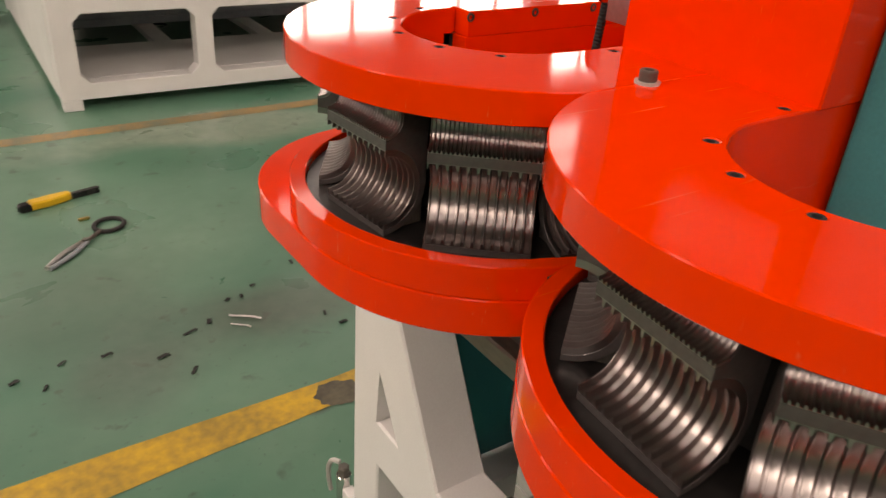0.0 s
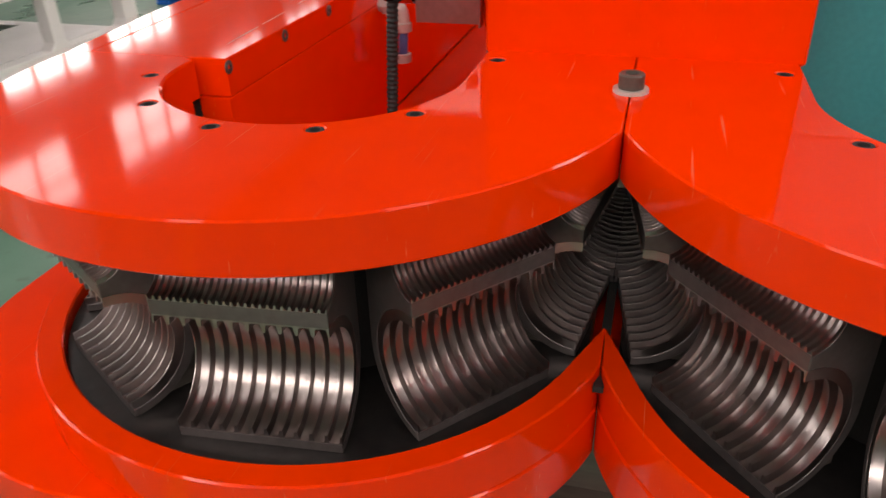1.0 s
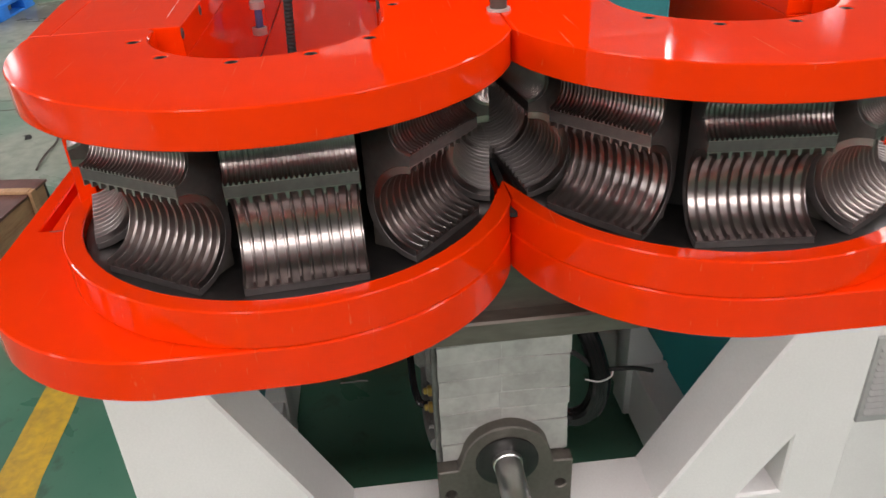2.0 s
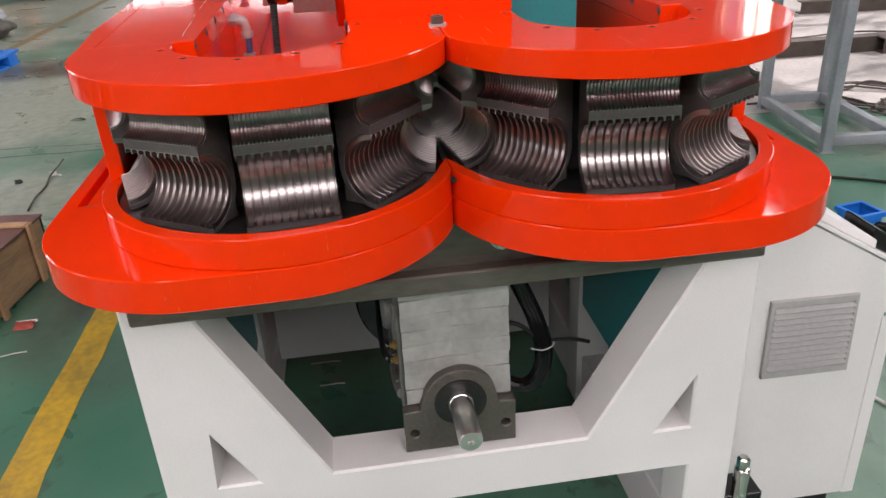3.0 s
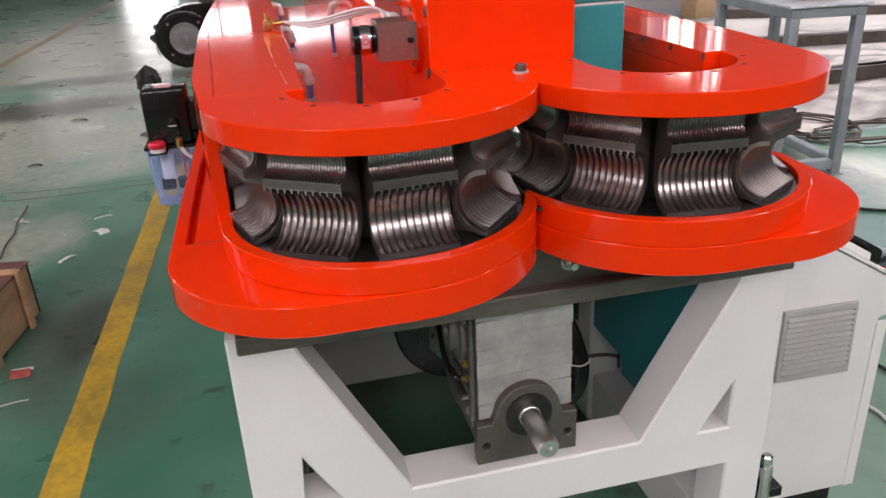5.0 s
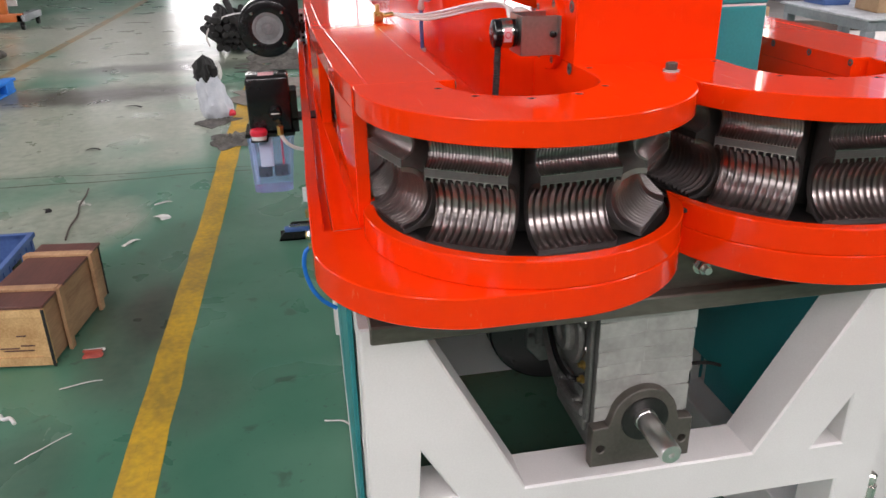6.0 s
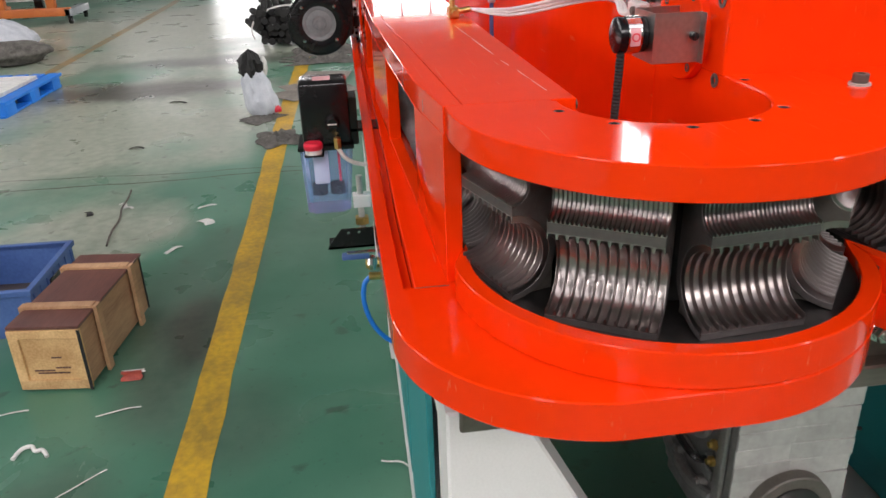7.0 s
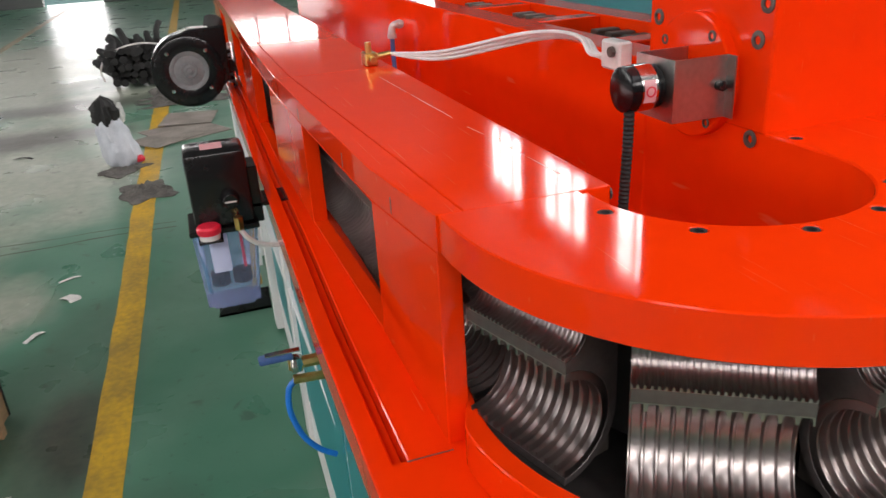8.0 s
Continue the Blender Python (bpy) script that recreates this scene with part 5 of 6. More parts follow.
def sack_cloth(rings, folds, seed, lean):
    """Creased cloth tube through rings (height, half width, half depth), pinched towards its top."""
    bm, rows, seg = bmesh.new(), [], 44
    for z, w, d in rings:
        row = []
        for i in range(seg):
            a = 2 * math.pi * i / seg
            q = Vector((math.cos(a), math.sin(a), z * 6))
            k = 1 + folds * noise.noise(q * 2.3 + Vector((seed, 0, 0))) + folds * 0.6 * noise.noise(q * 5.1 + Vector((0, seed, 0)))
            row.append(bm.verts.new((w * k * math.cos(a) + lean[0] * z, d * k * math.sin(a) + lean[1] * z, z + 0.02 * noise.noise(q * 3 + Vector((seed, seed, 0))) * (z > 0.01))))
        rows.append(row)
    for p, q in zip(rows, rows[1:]):
        for i in range(seg):
            bm.faces.new((p[i], p[(i + 1) % seg], q[(i + 1) % seg], q[i]))
    bm.faces.new(rows[0])
    bm.faces.new(rows[-1])
    return bm


white = part("bag_cloth", sack_cloth([(0, 0.12, 0.125), (0.02, 0.15, 0.15), (0.07, 0.16, 0.155), (0.13, 0.15, 0.145), (0.19, 0.13, 0.135), (0.25, 0.115, 0.125), (0.30, 0.105, 0.115), (0.34, 0.095, 0.10), (0.355, 0.07, 0.07)], 0.22, 3.1, (0.05, 0.22)), BAGWHITE, bag, smooth=50)
dark = part("dark_rag", sack_cloth([(0, 0.08, 0.08), (0.03, 0.095, 0.10), (0.07, 0.105, 0.11), (0.11, 0.10, 0.095), (0.15, 0.085, 0.08), (0.185, 0.06, 0.055), (0.20, 0.02, 0.02)], 0.5, 7.7, (0.0, 0.1)), RUBBER, bag, "dark rags", smooth=30)
dark.location = (0.01, 0.075, 0.31)
tip = part("paper_scrap", sack_cloth([(0, 0.035, 0.03), (0.05, 0.045, 0.035), (0.10, 0.035, 0.03), (0.14, 0.01, 0.01)], 0.4, 1.7, (0, -0.1)), PAPER, bag, smooth=40)
tip.location = (0.02, -0.03, 0.31)
stripe = part("red_print", sack_cloth([(0, 0.028, 0.032), (0.022, 0.032, 0.040), (0.045, 0.015, 0.015)], 0.3, 2.2, (0, 0)), CAP, bag, "red printed mark")
stripe.location = (-0.11, -0.105, 0.03)
place_all(bag, 5.42, 1.225, 0, 10)
bag.scale = (0.88, 0.82, 0.98)


def cloth(name, label, x, y, w, d, h, material, seed, turn=0):
    bm = bmesh.new()
    n = 26
    bmesh.ops.create_grid(bm, x_segments=n, y_segments=n, size=0.5)
    for v in bm.verts:
        px, py = v.co.x, v.co.y
        r = 1 + 0.5 * noise.noise((px * 3 + seed, py * 3, 0))
        f = abs(noise.noise((px * 7 + seed, py * 7, 1))) + 0.5 * abs(noise.noise((px * 16, py * 16 + seed, 2)))
        v.co = Vector((px * w * r, py * d * r, 0.004 + h * f * max(0, 1 - 3.2 * (px * px + py * py))))
    ob = part(name, bm, material, None, smooth=60)
    place_all(ob, x, y, 0, turn)
    mod = ob.modifiers.new("thickness", "SOLIDIFY")
    mod.thickness = 0.003
    return tagged(ob, label, "rag")


cloth("rag", "crumpled grey rag lying across the yellow lane line", 4.62, 1.08, 0.36, 0.32, 0.07, RAG, 4.2, 20)
cloth("rag", "dark flattened rag on the floor beside the bag", 5.25, 1.25, 0.25, 0.3, 0.05, RAG, 9.1, 50)
cloth("rag", "long grey rag on the floor behind the blower", 7.6, 0.75, 0.3, 0.9, 0.12, RAG, 14.0, 0)
cloth("rag", "thin grey cloth heap beside the hose heap", 8.2, 0.7, 0.5, 0.9, 0.16, RAG, 2.0, 0)

card = thing("cardboard_sheets", "flattened cardboard sheets lying on the floor", "cardboard")
for k, (x, y, w, d, a) in enumerate(((6.25, 0.80, 0.62, 0.55, 25), (6.05, 0.95, 0.4, 0.5, 40), (6.7, 0.75, 0.5, 0.45, -10))):
    bm = box(-w / 2, w / 2, -d / 2, d / 2, 0.001 + 0.006 * k, 0.006 + 0.006 * k, 0.001)
    ob = part("sheet", bm, CARD, card)
    ob.matrix_basis = pose(x, y, 0, 0.5 * k, 0, a)

pipes = thing("hose_heap", "heap of black corrugated hose ends tied with a white strap", "hoses")
random.seed(5)
for k in range(46):
    row = k // 9
    y = 0.075 * (k % 9) + 0.035 * row + 0.05 * random.random() - 0.05 * row * 0.3
    z = 0.06 + 0.082 * row + 0.03 * random.random()
    x0, l = 0.22 * random.random() - 0.1, 0.5 + 0.6 * random.random()
    a = Vector((x0, y, z))
    b = a + Vector((l, 0.16 * random.uniform(-1, 1), 0.16 * random.uniform(-0.6, 1)))
    if b.z < 0.06:
        b.z = 0.06
    mid = (a + b) / 2 + Vector((0, 0.05 * random.uniform(-1, 1), 0.05 * random.random()))
    part("hose", pipe([a, mid, b], 0.034 + 0.012 * random.random(), 10, 9, None, 0.16, 0.05), RUBBER, pipes)
strap = [(0.05, 0.34 + 0.44 * math.cos(radians(a)), 0.20 + 0.27 * math.sin(radians(a))) for a in range(-20, 215, 15)]
part("strap", pipe(strap, 0.010, 8, 4), TUBEWHITE, pipes, "white strap")
place_all(pipes, 8.75, 0.80, 0, 8)

sack = lump("sack", "half-full white sack slumped on the floor behind the pallet", "sack", BAGWHITE, (1.1, 0.9, 0.42), 12.0, bumps=1.6)
place_all(sack, 9.2, 4.65, 0, 0)
sack2 = lump("grey_sack", "grey cloth sack lying against the white sack", "sack", RAG, (0.7, 0.9, 0.26), 21.0, bumps=2.2)
place_all(sack2, 8.55, 4.25, 0, 15)

trolley = thing("orange_trolley", "orange steel trolley frame standing on castors", "trolley")
part("base_beam", box(0.0, 0.12, -0.62, 0.62, 0.12, 0.24, 0.004), ORANGE, trolley)
for y in (-0.42, 0.30):
    part("post", box(0.0, 0.12, y, y + 0.12, 0.24, 1.3, 0.004), ORANGE, trolley)
part("column", box(0.3, 0.42, -0.15, -0.03, 0.2, 1.3, 0.004), BLACK, trolley)
part("side_beam", box(0.0, 0.9, 0.54, 0.66, 0.12, 0.22, 0.004), ORANGE, trolley)
part("side_beam", box(0.0, 0.9, -0.66, -0.54, 0.12, 0.22, 0.004), GREYTUBE, trolley)
part("panel", box(0.62, 0.66, -0.4, 0.5, 0.3, 1.2, 0.004), TUBEWHITE, trolley)
for x, y in ((0.05, -0.6), (0.05, 0.6), (0.85, -0.6), (0.85, 0.6)):
    part("castor", turned([(0.02, -0.025), (0.06, -0.02), (0.06, 0.02), (0.02, 0.025)], 18, (x, y, 0.06), (x, y + 1, 0.06)), BLACK, trolley)
    part("fork", box(x - 0.03, x + 0.03, y - 0.03, y + 0.03, 0.07, 0.12, 0.003), BLACK, trolley)
place_all(trolley, 12.0, 5.2, 0, 0)


def scrap(name, label, material, rows, group):
    """Small flat bits of litter: rows (x, y, length, width, turn, curl)."""
    for x, y, l, w, a, curl in rows:
        bm = bmesh.new()
        n = 8
        prev = None
        for i in range(n + 1):
            u = i / n - 0.5
            z = 0.003 + curl * (0.25 - u * u) * 4 * 0.5 + 0.002 * noise.noise((u * 9, x * 7, y * 5))
            side = w / 2 * (1 - 0.4 * abs(noise.noise((u * 5, y * 9, x * 3))))
            row = [bm.verts.new((u * l, s * side + 0.3 * curl * math.sin(u * 6), z + h)) for h in (0, 0.0015) for s in (-1, 1)]
            if prev:
                for q in ((0, 1), (2, 3), (0, 2), (1, 3)):
                    bm.faces.new((prev[q[0]], prev[q[1]], row[q[1]], row[q[0]]))
            prev = row
        ob = part(name, bm, material, None, smooth=60)
        place_all(ob, x, y, 0, a)
        tagged(ob, label, "litter", group)


scrap("paper_scrap", "small white scrap of paper lying on the green floor", PAPER, [(3.09, 1.375, 0.09, 0.06, 35, 0.02), (3.33, 1.40, 0.10, 0.02, -70, 0.01), (2.75, 1.48, 0.10, 0.025, -40, 0.015), (3.43, 1.86, 0.06, 0.03, 10, 0.012), (3.40, 1.83, 0.05, 0.022, 60, 0.012), (3.47, 1.88, 0.04, 0.02, 100, 0.01)], "floor litter")
scrap("plastic_strip", "thin white plastic strip lying on the green floor", TUBEWHITE, [(1.432, 1.426, 0.14, 0.006, -78, 0.008), (1.081, 1.457, 0.18, 0.005, -48, 0.004), (1.016, 0.557, 0.09, 0.007, 60, 0.02), (1.15, 0.30, 0.10, 0.005, 86, 0.004), (1.30, 0.20, 0.12, 0.005, 93, 0.004), (1.02, 0.28, 0.08, 0.005, 88, 0.004), (1.485, 1.774, 0.10, 0.006, -80, 0.006), (0.205, 1.600, 0.11, 0.009, -38, 0.006), (0.175, 1.56, 0.07, 0.006, -42, 0.004)], "floor litter")
scrap("dark_scrap", "small dark scrap of rubber lying on the floor", RUBBER, [(3.35, 2.03, 0.07, 0.035, 20, 0.02), (0.092, 1.632, 0.03, 0.014, 60, 0.006), (-0.09, 1.512, 0.04, 0.014, 10, 0.005), (-0.235, 1.599, 0.035, 0.012, 5, 0.005), (-0.03, 1.40, 0.04, 0.010, 50, 0.005), (-0.493, 1.587, 0.03, 0.014, 20, 0.005), (0.489, 1.873, 0.03, 0.012, 80, 0.005), (0.481, 1.421, 0.028, 0.014, 0, 0.005), (0.19, 1.73, 0.025, 0.012, 30, 0.004), (0.24, 1.73, 0.022, 0.012, 70, 0.004), (0.02, 1.60, 0.05, 0.010, 15, 0.004), (-0.42, 1.52, 0.03, 0.008, 60, 0.004), (6.0, 2.0, 0.16, 0.03, 60, 0.02), (4.62, 2.05, 0.10, 0.03, 80, 0.02), (0.30, 1.78, 0.02, 0.012, 0, 0.004), (-0.36, 1.62, 0.03, 0.008, 30, 0.004), (0.45, 1.50, 0.03, 0.008, 70, 0.004)], "floor litter")
scrap("red_wrapper", "torn dark red and white wrapper lying on the floor", WRAP, [(1.645, 1.430, 0.065, 0.075, 0, 0.02)], "floor litter")
scrap("paper_scrap", "small white scrap of paper lying on the green floor", PAPER, [(1.672, 1.43, 0.02, 0.08, 0, 0.012)], "floor litter")
curl = thing("curled_strip", "curled white plastic strip lying on the green floor", "litter", "floor litter")
part("strip", pipe([(1.235, 1.685, 0.006), (1.275, 1.672, 0.010), (1.282, 1.645, 0.012), (1.262, 1.628, 0.008), (1.258, 1.605, 0.012), (1.232, 1.585, 0.006)], 0.0065, 8, 6), PAPER, curl)
wire = thing("bent_wire", "rusty bent wire lying on the green floor", "wire")
part("wire", pipe([(2.87, 1.820, 0.005), (3.04, 1.835, 0.012), (3.22, 1.840, 0.007), (3.38, 1.862, 0.014), (3.53, 1.860, 0.020), (3.70, 1.885, 0.006)], 0.005, 6, 6), RUST, wire)
seam = thing("floor_joint", "thin dark cracked joint in the green floor", "floor joint", kind="structure")
for first, skew, breadth in ((3.86, 0.015, 0.006), (4.00, 0.085, 0.0042)):
    bm = bmesh.new()
    prev = None
    for i in range(80):
        y = 0.9 + i * 0.075
        x = first + 0.05 * noise.noise((y * 1.3, 0, first)) + 0.015 * noise.noise((y * 7, 0, first)) + skew * (y - 1.8)
        w = breadth + 0.004 * noise.noise((y * 5, 2, first))
        row = [bm.verts.new((x - w, y, 0.0012)), bm.verts.new((x + w, y, 0.0012))]
        if prev:
            bm.faces.new((prev[0], prev[1], row[1], row[0]))
        prev = row
    part("crack", bm, RUST, seam, smooth=0)

# ---------------------------------------------------------------- far side: white frame, knife, scissors
white_frame = thing("white_base_frame", "long white painted steel base frame of another machine", "frame")


def truss(y0, y1):
    holes = []
    x = 0.115
    for k in range(6):
        holes.append([(x + 0.045, 0.150), (x + 0.595, 0.150), (x + 0.64, 0.195), (x + 0.64, 0.475), (x + 0.595, 0.52), (x + 0.045, 0.52), (x, 0.475), (x, 0.195)])
        x += 0.74
    part("side_panel", slab([(0, 0.06), (x + 0.05, 0.06), (x + 0.05, 0.86), (0, 0.86)], holes, y0, y1, lambda u, v, w: (u, w, v), 0.004), WHITE, white_frame)


truss(0.0, 0.10)
for k in range(7):
    x = 0.74 * k
    part("cross_rail", box(x, x + 0.115, 0.10, 2.75, 0.06, 0.105, 0.004), WHITE, white_frame)
    part("back_post", box(x, x + 0.10, 2.75, 2.85, 0.06, 0.86, 0.004), WHITE, white_frame)
for x in (0.0, 4.44):
    for y in (0.0, 2.75):
        part("foot", box(x + 0.005, x + 0.105, y, y + 0.10, 0.0, 0.06, 0.003), WHITE, white_frame)
part("back_rail", box(0.0, 4.54, 2.748, 2.852, 0.0605, 0.15, 0.004), WHITE, white_frame)
part("end_panel", box(-0.004, 0.012, 0.101, 2.747, 0.064, 0.858, 0.002), WHITE, white_frame, "closed white end panel")
part("floor_plate", box(0.116, 4.42, 0.22, 0.95, 0.106, 0.118, 0.003), WHITE, white_frame)
part("top", box(0.0, 4.55, -0.03, 2.88, 0.86, 0.90, 0.004), WHITE, white_frame)
place_all(white_frame, 0.072, 3.955, 0, -1.5)
for k, (x, y, l, m, lab) in enumerate(((0.5, 5.85, 3.6, RUST, "rusty steel bars stacked inside the white frame"), (0.35, 5.45, 3.8, GREYTUBE, "grey steel tubes stacked inside the white frame"), (0.6, 6.25, 3.4, RUST, "dark brown steel bars stacked inside the white frame"))):
    bars = thing("bar_stack", lab, "steel bars", "bar stacks")
    for i in range(12):
        part("bar", box(x + 0.05 * (i % 3), x + l - 0.04 * (i % 2), y + 0.06 * (i % 3), y + 0.055 + 0.06 * (i % 3), 0.106 + 0.055 * (i // 3), 0.160 + 0.055 * (i // 3), 0.003), m, bars)
blue_tub = open_bin(0.5, 0.16, 0.14, 0.014, BLUE, "blue_bin", "open blue plastic bin standing on the steel bars")
place_all(blue_tub, 1.45, 5.87, 0.326, 0)

knife = thing("utility_knife", "yellow and black utility knife lying on the floor", "knife")
part("handle", slab([(-0.10, -0.026), (-0.02, -0.030), (0.06, -0.018), (0.07, 0.0), (0.06, 0.020), (-0.02, 0.026), (-0.10, 0.024)], [], 0.001, 0.036, flat, 0.006), YELLOWPLASTIC, knife, "yellow handle")
part("tail", slab([(-0.145, -0.022), (-0.101, -0.026), (-0.101, 0.024), (-0.14, 0.020), (-0.150, 0.0)], [], 0.001, 0.032, flat, 0.005), BLACK, knife, "black end cap")
part("slider", slab([(0.071, -0.013), (0.185, -0.013), (0.192, 0.0), (0.185, 0.015), (0.071, 0.014)], [], 0.001, 0.026, flat, 0.003), BLACK, knife, "black front part")
place_all(knife, -0.175, 2.79, 0, 13)
scissors = thing("tongs", "grey steel tongs with a black ring handle on the floor", "tongs")
ring_pts = [(0.05 * math.cos(radians(a)), 0.045 * math.sin(radians(a)), 0.009) for a in range(0, 361, 24)]
part("ring", pipe(ring_pts, 0.008, 8, 3), RUBBER, scissors, "black ring handle")
part("shank", pipe([(-0.045, 0.0, 0.009), (-0.09, -0.004, 0.012), (-0.14, 0.0, 0.010)], 0.007, 8, 4), RUST, scissors)
part("jaw", pipe([(-0.13, 0.006, 0.010), (-0.22, 0.016, 0.010), (-0.31, 0.008, 0.008)], 0.009, 8, 5), ALU, scissors)
part("jaw", pipe([(-0.13, -0.006, 0.010), (-0.22, -0.014, 0.010), (-0.31, -0.002, 0.008)], 0.008, 8, 5), GREYTUBE, scissors)
part("pivot", rod((-0.13, 0, 0.004), (-0.13, 0, 0.022), 0.011, 12), DARK_STEEL, scissors)
place_all(scissors, -0.03, 2.475, 0, 45)
scissors.scale = (1.2, 1.2, 1.0)
coupling = thing("pipe_coupling", "black machine part with two bright chrome rings standing on the floor", "coupling")
part("body", turned([(0, 0), (0.16, 0), (0.17, 0.02), (0.15, 0.10), (0.11, 0.14), (0.11, 0.34), (0.15, 0.40), (0.15, 0.55), (0, 0.56)], 28), BLACK, coupling)
for z in (0.115, 0.36):
    part("ring", turned([(0.11, 0), (0.165, 0.004), (0.165, 0.026), (0.11, 0.030)], 28, (0, 0, z), (0, 0, 2)), CHROME, coupling, "bright chrome ring")
place_all(coupling, -0.13, 6.25, 0, 0)
chip = thing("chip", "small yellow plug lying on the floor", "plug")
part("chip", box(-0.022, 0.022, -0.007, 0.007, 0.0, 0.012, 0.003), BRASS, chip)
place_all(chip, -0.105, 2.575, 0, 5)

# ---------------------------------------------------------------- right of the machine
# near edge follows the sunlit patch, so part of that brightness is colour
apron = part("pavement", slab([(2.75, -40), (40, -40), (40, -2.3), (3.35, -2.3)], [], 0.0005, 0.003, flat, 0.0005), CONCRETE, smooth=0)
tagged(apron, "pale concrete floor by the gateway, edged where the sunlight starts", "pavement", kind="structure")


def work_table():
    """Welded table of square tube with a worn sheet top and rails near the floor."""
    r = thing("work_table", "grey welded steel tube table with a worn sheet top", "table")
    L, W, H, t = 0.90, 0.43, 0.90, 0.055
    for x in (0, L - t):
        for y in (0, W - t):
            leg = part("leg", box(x, x + t, y, y + t, 0.0, H, 0.004), GREYTUBE, r)
            part("foot_plate", box(x - 0.012, x + t + 0.012, y - 0.012, y + t + 0.012, 0.0, 0.006, 0.001), GREYTUBE, leg)
    for z in (0.035, H):
        for y in (0, W - t):
            part("rail", box(t if z < 0.5 else 0, L - t if z < 0.5 else L, y, y + t, z, z + t, 0.004), GREYTUBE, r)
        for x in (0, L - t):
            part("cross_tube", box(x, x + t, t, W - t, z, z + t, 0.004), GREYTUBE, r)
    part("tabletop", box(-0.02, L + 0.02, -0.02, W + 0.02, H + t, H + t + 0.012, 0.002), WORNSHEET, r, "worn pale grey sheet top")
    return r


place_all(work_table(), 2.535, -2.805, 0, -6.8)
bin3 = open_bin(0.24, 0.16, 0.09, 0.007, BLUE, "blue_bin", "small blue plastic bin on the steel table", False)
place_all(bin3, 3.18, -2.715, 0.967, -6)
carton = thing("cardboard_box", "small brown cardboard box on the steel table", "box")
part("body", box(-0.13, 0.13, -0.10, 0.10, 0.0, 0.11, 0.003), CARDBOARD, carton)
part("tape", box(-0.131, 0.131, -0.02, 0.02, 0.1100, 0.1106), TUBEWHITE, carton, "pale packing tape")
part("flap_seam", box(-0.129, 0.129, -0.0012, 0.0012, 0.1108, 0.1112), RUST, carton)
place_all(carton, 2.88, -2.70, 0.967, -12)


def channel(length):
    """Rolled channel lying on one flange, its hollow side and ends open."""
    outline = [(0, 0), (0.12, 0), (0.12, 0.010), (0.010, 0.010), (0.010, 0.110), (0.12, 0.110), (0.12, 0.120), (0, 0.120)]
    return slab(outline, [], 0, length, lambda u, v, w: (u, -w, v), 0.001)


for x, y, z, a, length in ((6.36, -4.50, 0.003, -8, 3.4), (4.70, -2.70, 0.003, -2, 3.6), (4.55, -4.12, 0.003, 3, 2.2), (8.6, -5.9, 0.003, -20, 2.6)):
    stock = thing("steel_profile", "long dark rolled steel channel lying on the concrete floor", "steel profile", "steel profiles")
    part("profile", channel(length), RUST, stock)
    place_all(stock, x, y, z, a)
far_box = thing("cardboard_box", "brown cardboard box standing on the concrete floor", "box")
part("body", box(-0.15, 0.15, -0.20, 0.20, 0.003, 0.28, 0.004), CARDBOARD, far_box)
part("tape", box(-0.151, 0.151, -0.03, 0.03, 0.2800, 0.2806), TUBEWHITE, far_box, "pale packing tape")
place_all(far_box, 9.0, -5.72, 0, 12)
board = thing("metal_sheet", "grey metal sheet lying on the concrete floor", "metal sheet")
part("sheet", box(-0.6, 0.6, -0.45, 0.45, 0.0032, 0.03, 0.003), GREYTUBE, board)
place_all(board, 9.7, -5.55, 0, 20)
for cx, cy, r0, r1, turns, seed in ((3.40, -3.27, 0.30, 0.26, 4.5, 0.0), (3.10, -3.55, 0.20, 0.46, 4.2, 3.0)):
    coil = thing("cable_coil", "loose coil of brown cable lying on the floor", "cable", "cable coils")
    pts = []
    for i in range(int(turns * 15)):
        a = i * 0.42
        k = 1 + 0.16 * math.sin(i * 0.37 + seed) + 0.05 * math.sin(i * 1.7)
        pts.append((cx + r0 * k * math.cos(a), cy + r1 * k * math.sin(a), 0.012 + 0.012 * (i % 9) / 2))
    part("cable", pipe(pts, 0.0065, 6, 4), RUST, coil)
lead = thing("floor_cable", "brown cable trailing over the concrete floor", "cable", "floor cables")
part("cable", pipe([(3.54, -2.45, 0.010), (3.53, -2.67, 0.010), (3.50, -2.95, 0.012), (3.48, -3.10, 0.014)], 0.008, 6, 6), RUST, lead)
part("cable", pipe([(5.30, -3.75, 0.010), (5.32, -3.97, 0.010), (5.37, -4.38, 0.012), (5.24, -4.73, 0.010), (5.05, -4.79, 0.010), (4.98, -4.95, 0.010), (5.1, -5.3, 0.010)], 0.008, 6, 6), RUST, lead)
cable = thing("floor_cable", "black cable trailing over the green floor", "cable", "floor cables")
part("cable", pipe([(2.3, -2.1, 0.008), (2.13, -2.39, 0.008), (1.95, -2.60, 0.008), (1.85, -3.0, 0.008), (2.0, -3.6, 0.008)], 0.008, 6, 6), RUBBER, cable)
cable2 = thing("floor_cable", "black cable trailing beside the white cabinet", "cable", "floor cables")
part("cable", pipe([(0.95, -1.35, 0.008), (0.78, -1.51, 0.008), (0.67, -1.53, 0.01), (0.55, -1.62, 0.008), (0.4, -1.9, 0.008)], 0.007, 6, 6), RUBBER, cable2)
cable3 = thing("floor_cable", "grey cable trailing beside the white cabinet", "cable", "floor cables")
part("cable", pipe([(0.75, -1.25, 0.006), (0.55, -1.33, 0.006), (0.43, -1.31, 0.006), (0.3, -1.36, 0.006)], 0.006, 6, 6), TUBEWHITE, cable3)
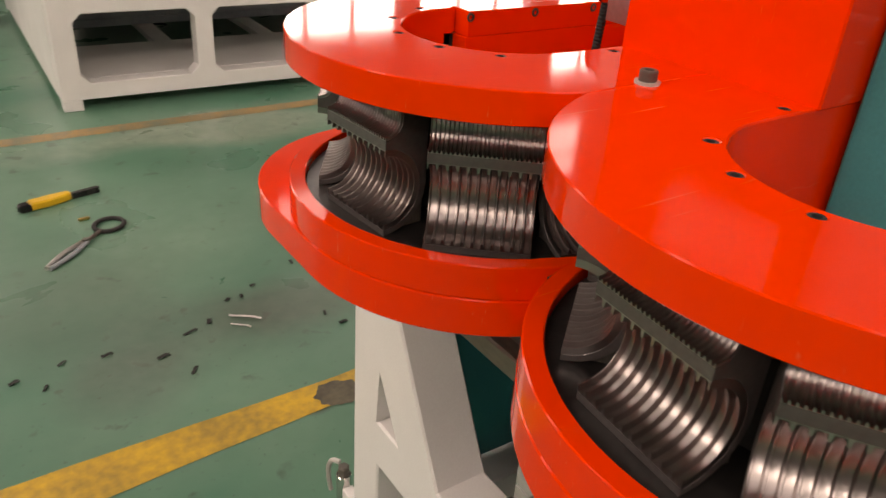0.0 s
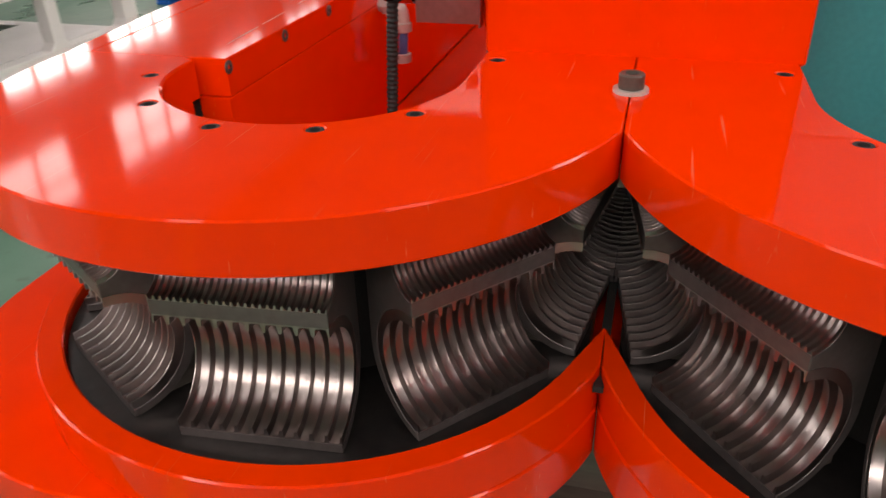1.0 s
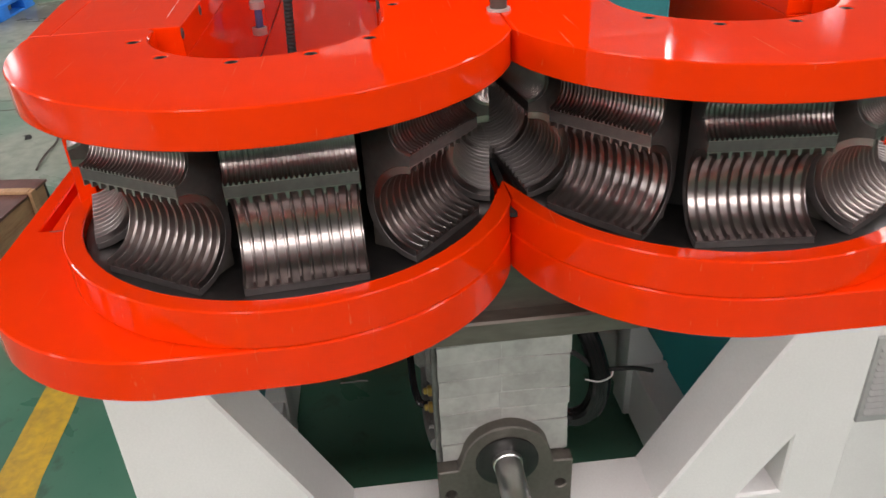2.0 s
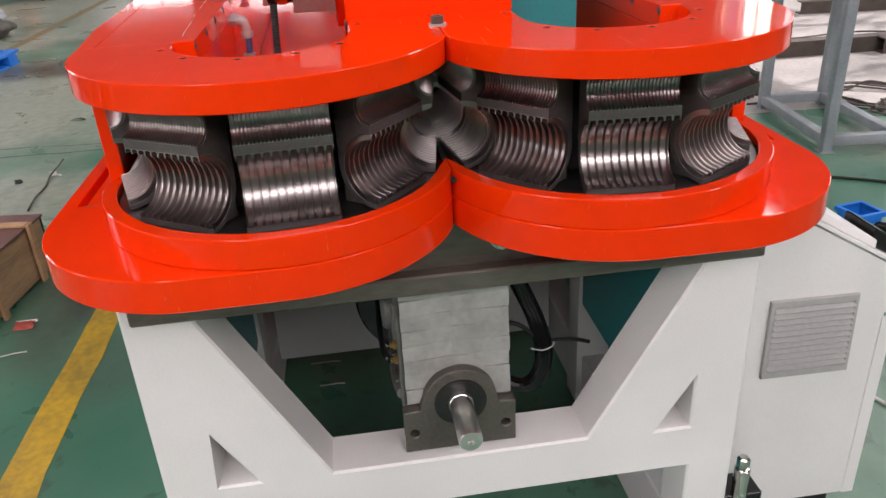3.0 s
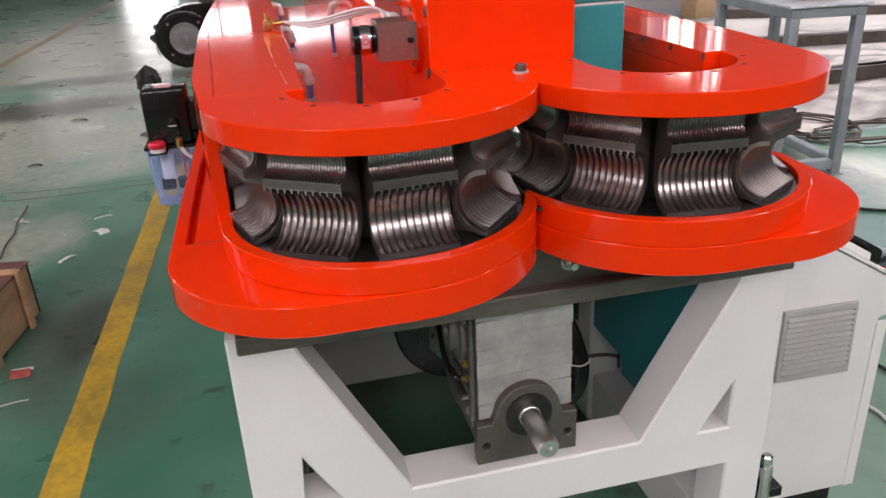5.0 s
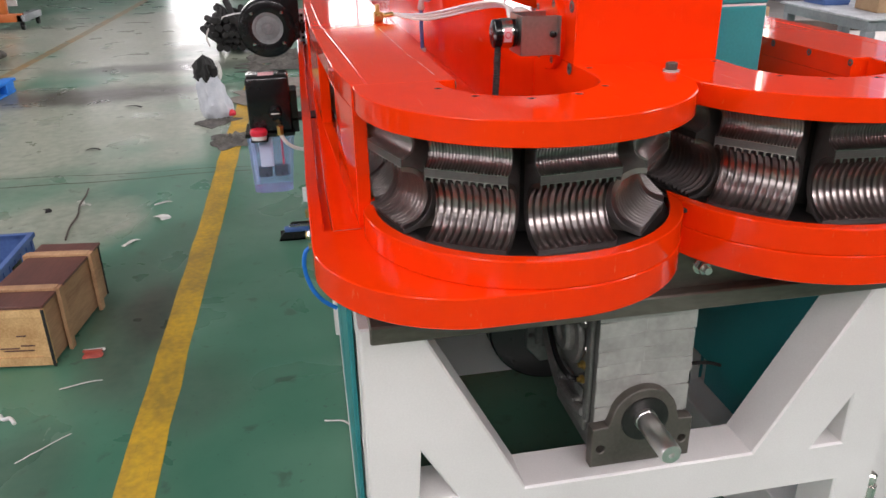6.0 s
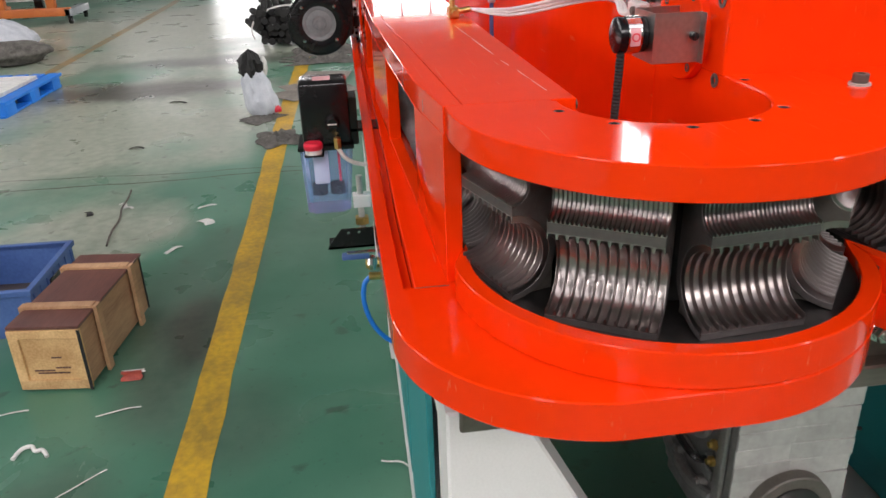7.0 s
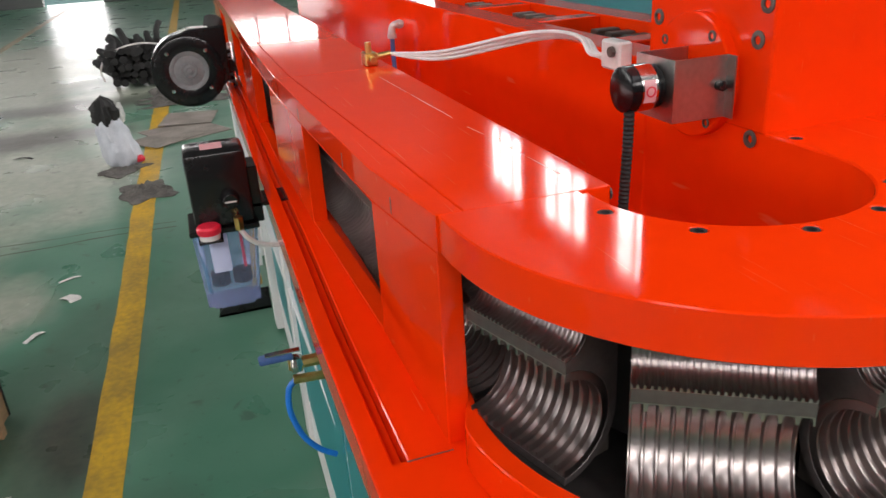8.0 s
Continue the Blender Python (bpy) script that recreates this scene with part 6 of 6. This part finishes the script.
bin2 = open_bin(0.12, 0.12, 0.10, 0.007, SKYBLUE, "blue_bin", "small bright blue plastic bin on the floor by the cabinet", False)
place_all(bin2, 1.62, -2.03, 0, 10)
grinder = thing("power_tool", "grey and black power tool with a red cable on the floor", "power tool")
part("body", box(-0.09, 0.07, -0.035, 0.035, 0.002, 0.07, 0.014), GREYTUBE, grinder)
part("handle", rod((0.06, 0.0, 0.035), (0.24, 0.06, 0.035), 0.024, 14), BLACK, grinder)
part("head", rod((-0.12, 0.0, 0.02), (-0.12, 0.0, 0.075), 0.032, 16), ALU, grinder)
part("side_grip", rod((-0.05, 0.03, 0.045), (-0.05, 0.14, 0.06), 0.014, 12), BLACK, grinder)
part("lead", pipe([(-0.1, 0.02, 0.03), (-0.02, 0.25, 0.01), (0.1, 0.45, 0.01), (0.2, 0.6, 0.01)], 0.006, 6, 6), CAP, grinder, "red cable")
place_all(grinder, 1.46, -2.12, 0, 20)

# ---------------------------------------------------------------- outside the gateway
def broadleaf(x, y, height, spread, seed):
    """Tapered trunk with limbs and a loose crown of many small leaves."""
    rng = random.Random(seed)
    tree = thing("tree", "leafy tree standing outside the open gateway", "tree")
    part("trunk", turned([(0.16, 0), (0.13, 0.6), (0.10, height * 0.45), (0.06, height * 0.8), (0.0, height)], 12, (x, y, 0), (x, y, 1)), RUST, tree)
    limbs, leaves = bmesh.new(), bmesh.new()
    for k in range(16):
        a, z0 = k * 2.4 + rng.uniform(-0.3, 0.3), height * rng.uniform(0.42, 0.85)
        reach = spread * rng.uniform(0.6, 1.0)
        tip = Vector((x + reach * math.cos(a), y + reach * math.sin(a), z0 + rng.uniform(0.3, 1.3)))
        root = Vector((x, y, z0))
        bend = root.lerp(tip, 0.5) + Vector((0, 0, -0.15))
        pipe([tuple(root), tuple(bend), tuple(tip)], 0.035, 6, 4, limbs)
        for i in range(17):
            at = bend.lerp(tip, rng.uniform(0.0, 1.15)) + Vector((rng.gauss(0, 0.28), rng.gauss(0, 0.28), rng.gauss(0, 0.22)))
            for j in range(7):
                c = at + Vector((rng.gauss(0, 0.13), rng.gauss(0, 0.13), rng.gauss(0, 0.10)))
                turn, tilt, l = rng.uniform(0, 6.28), rng.uniform(-0.8, 0.8), rng.uniform(0.05, 0.09)
                u = Vector((math.cos(turn), math.sin(turn), tilt)) * l
                v = Vector((-math.sin(turn), math.cos(turn), rng.uniform(-0.5, 0.5))) * l * 0.5
                leaves.faces.new([leaves.verts.new(c + w) for w in (-u, v, u, -v)])
    part("limbs", limbs, RUST, tree)
    part("crown", leaves, LEAF, tree, "loose green leaves", smooth=0)


broadleaf(7.5, -12.6, 7.4, 2.5, 4)
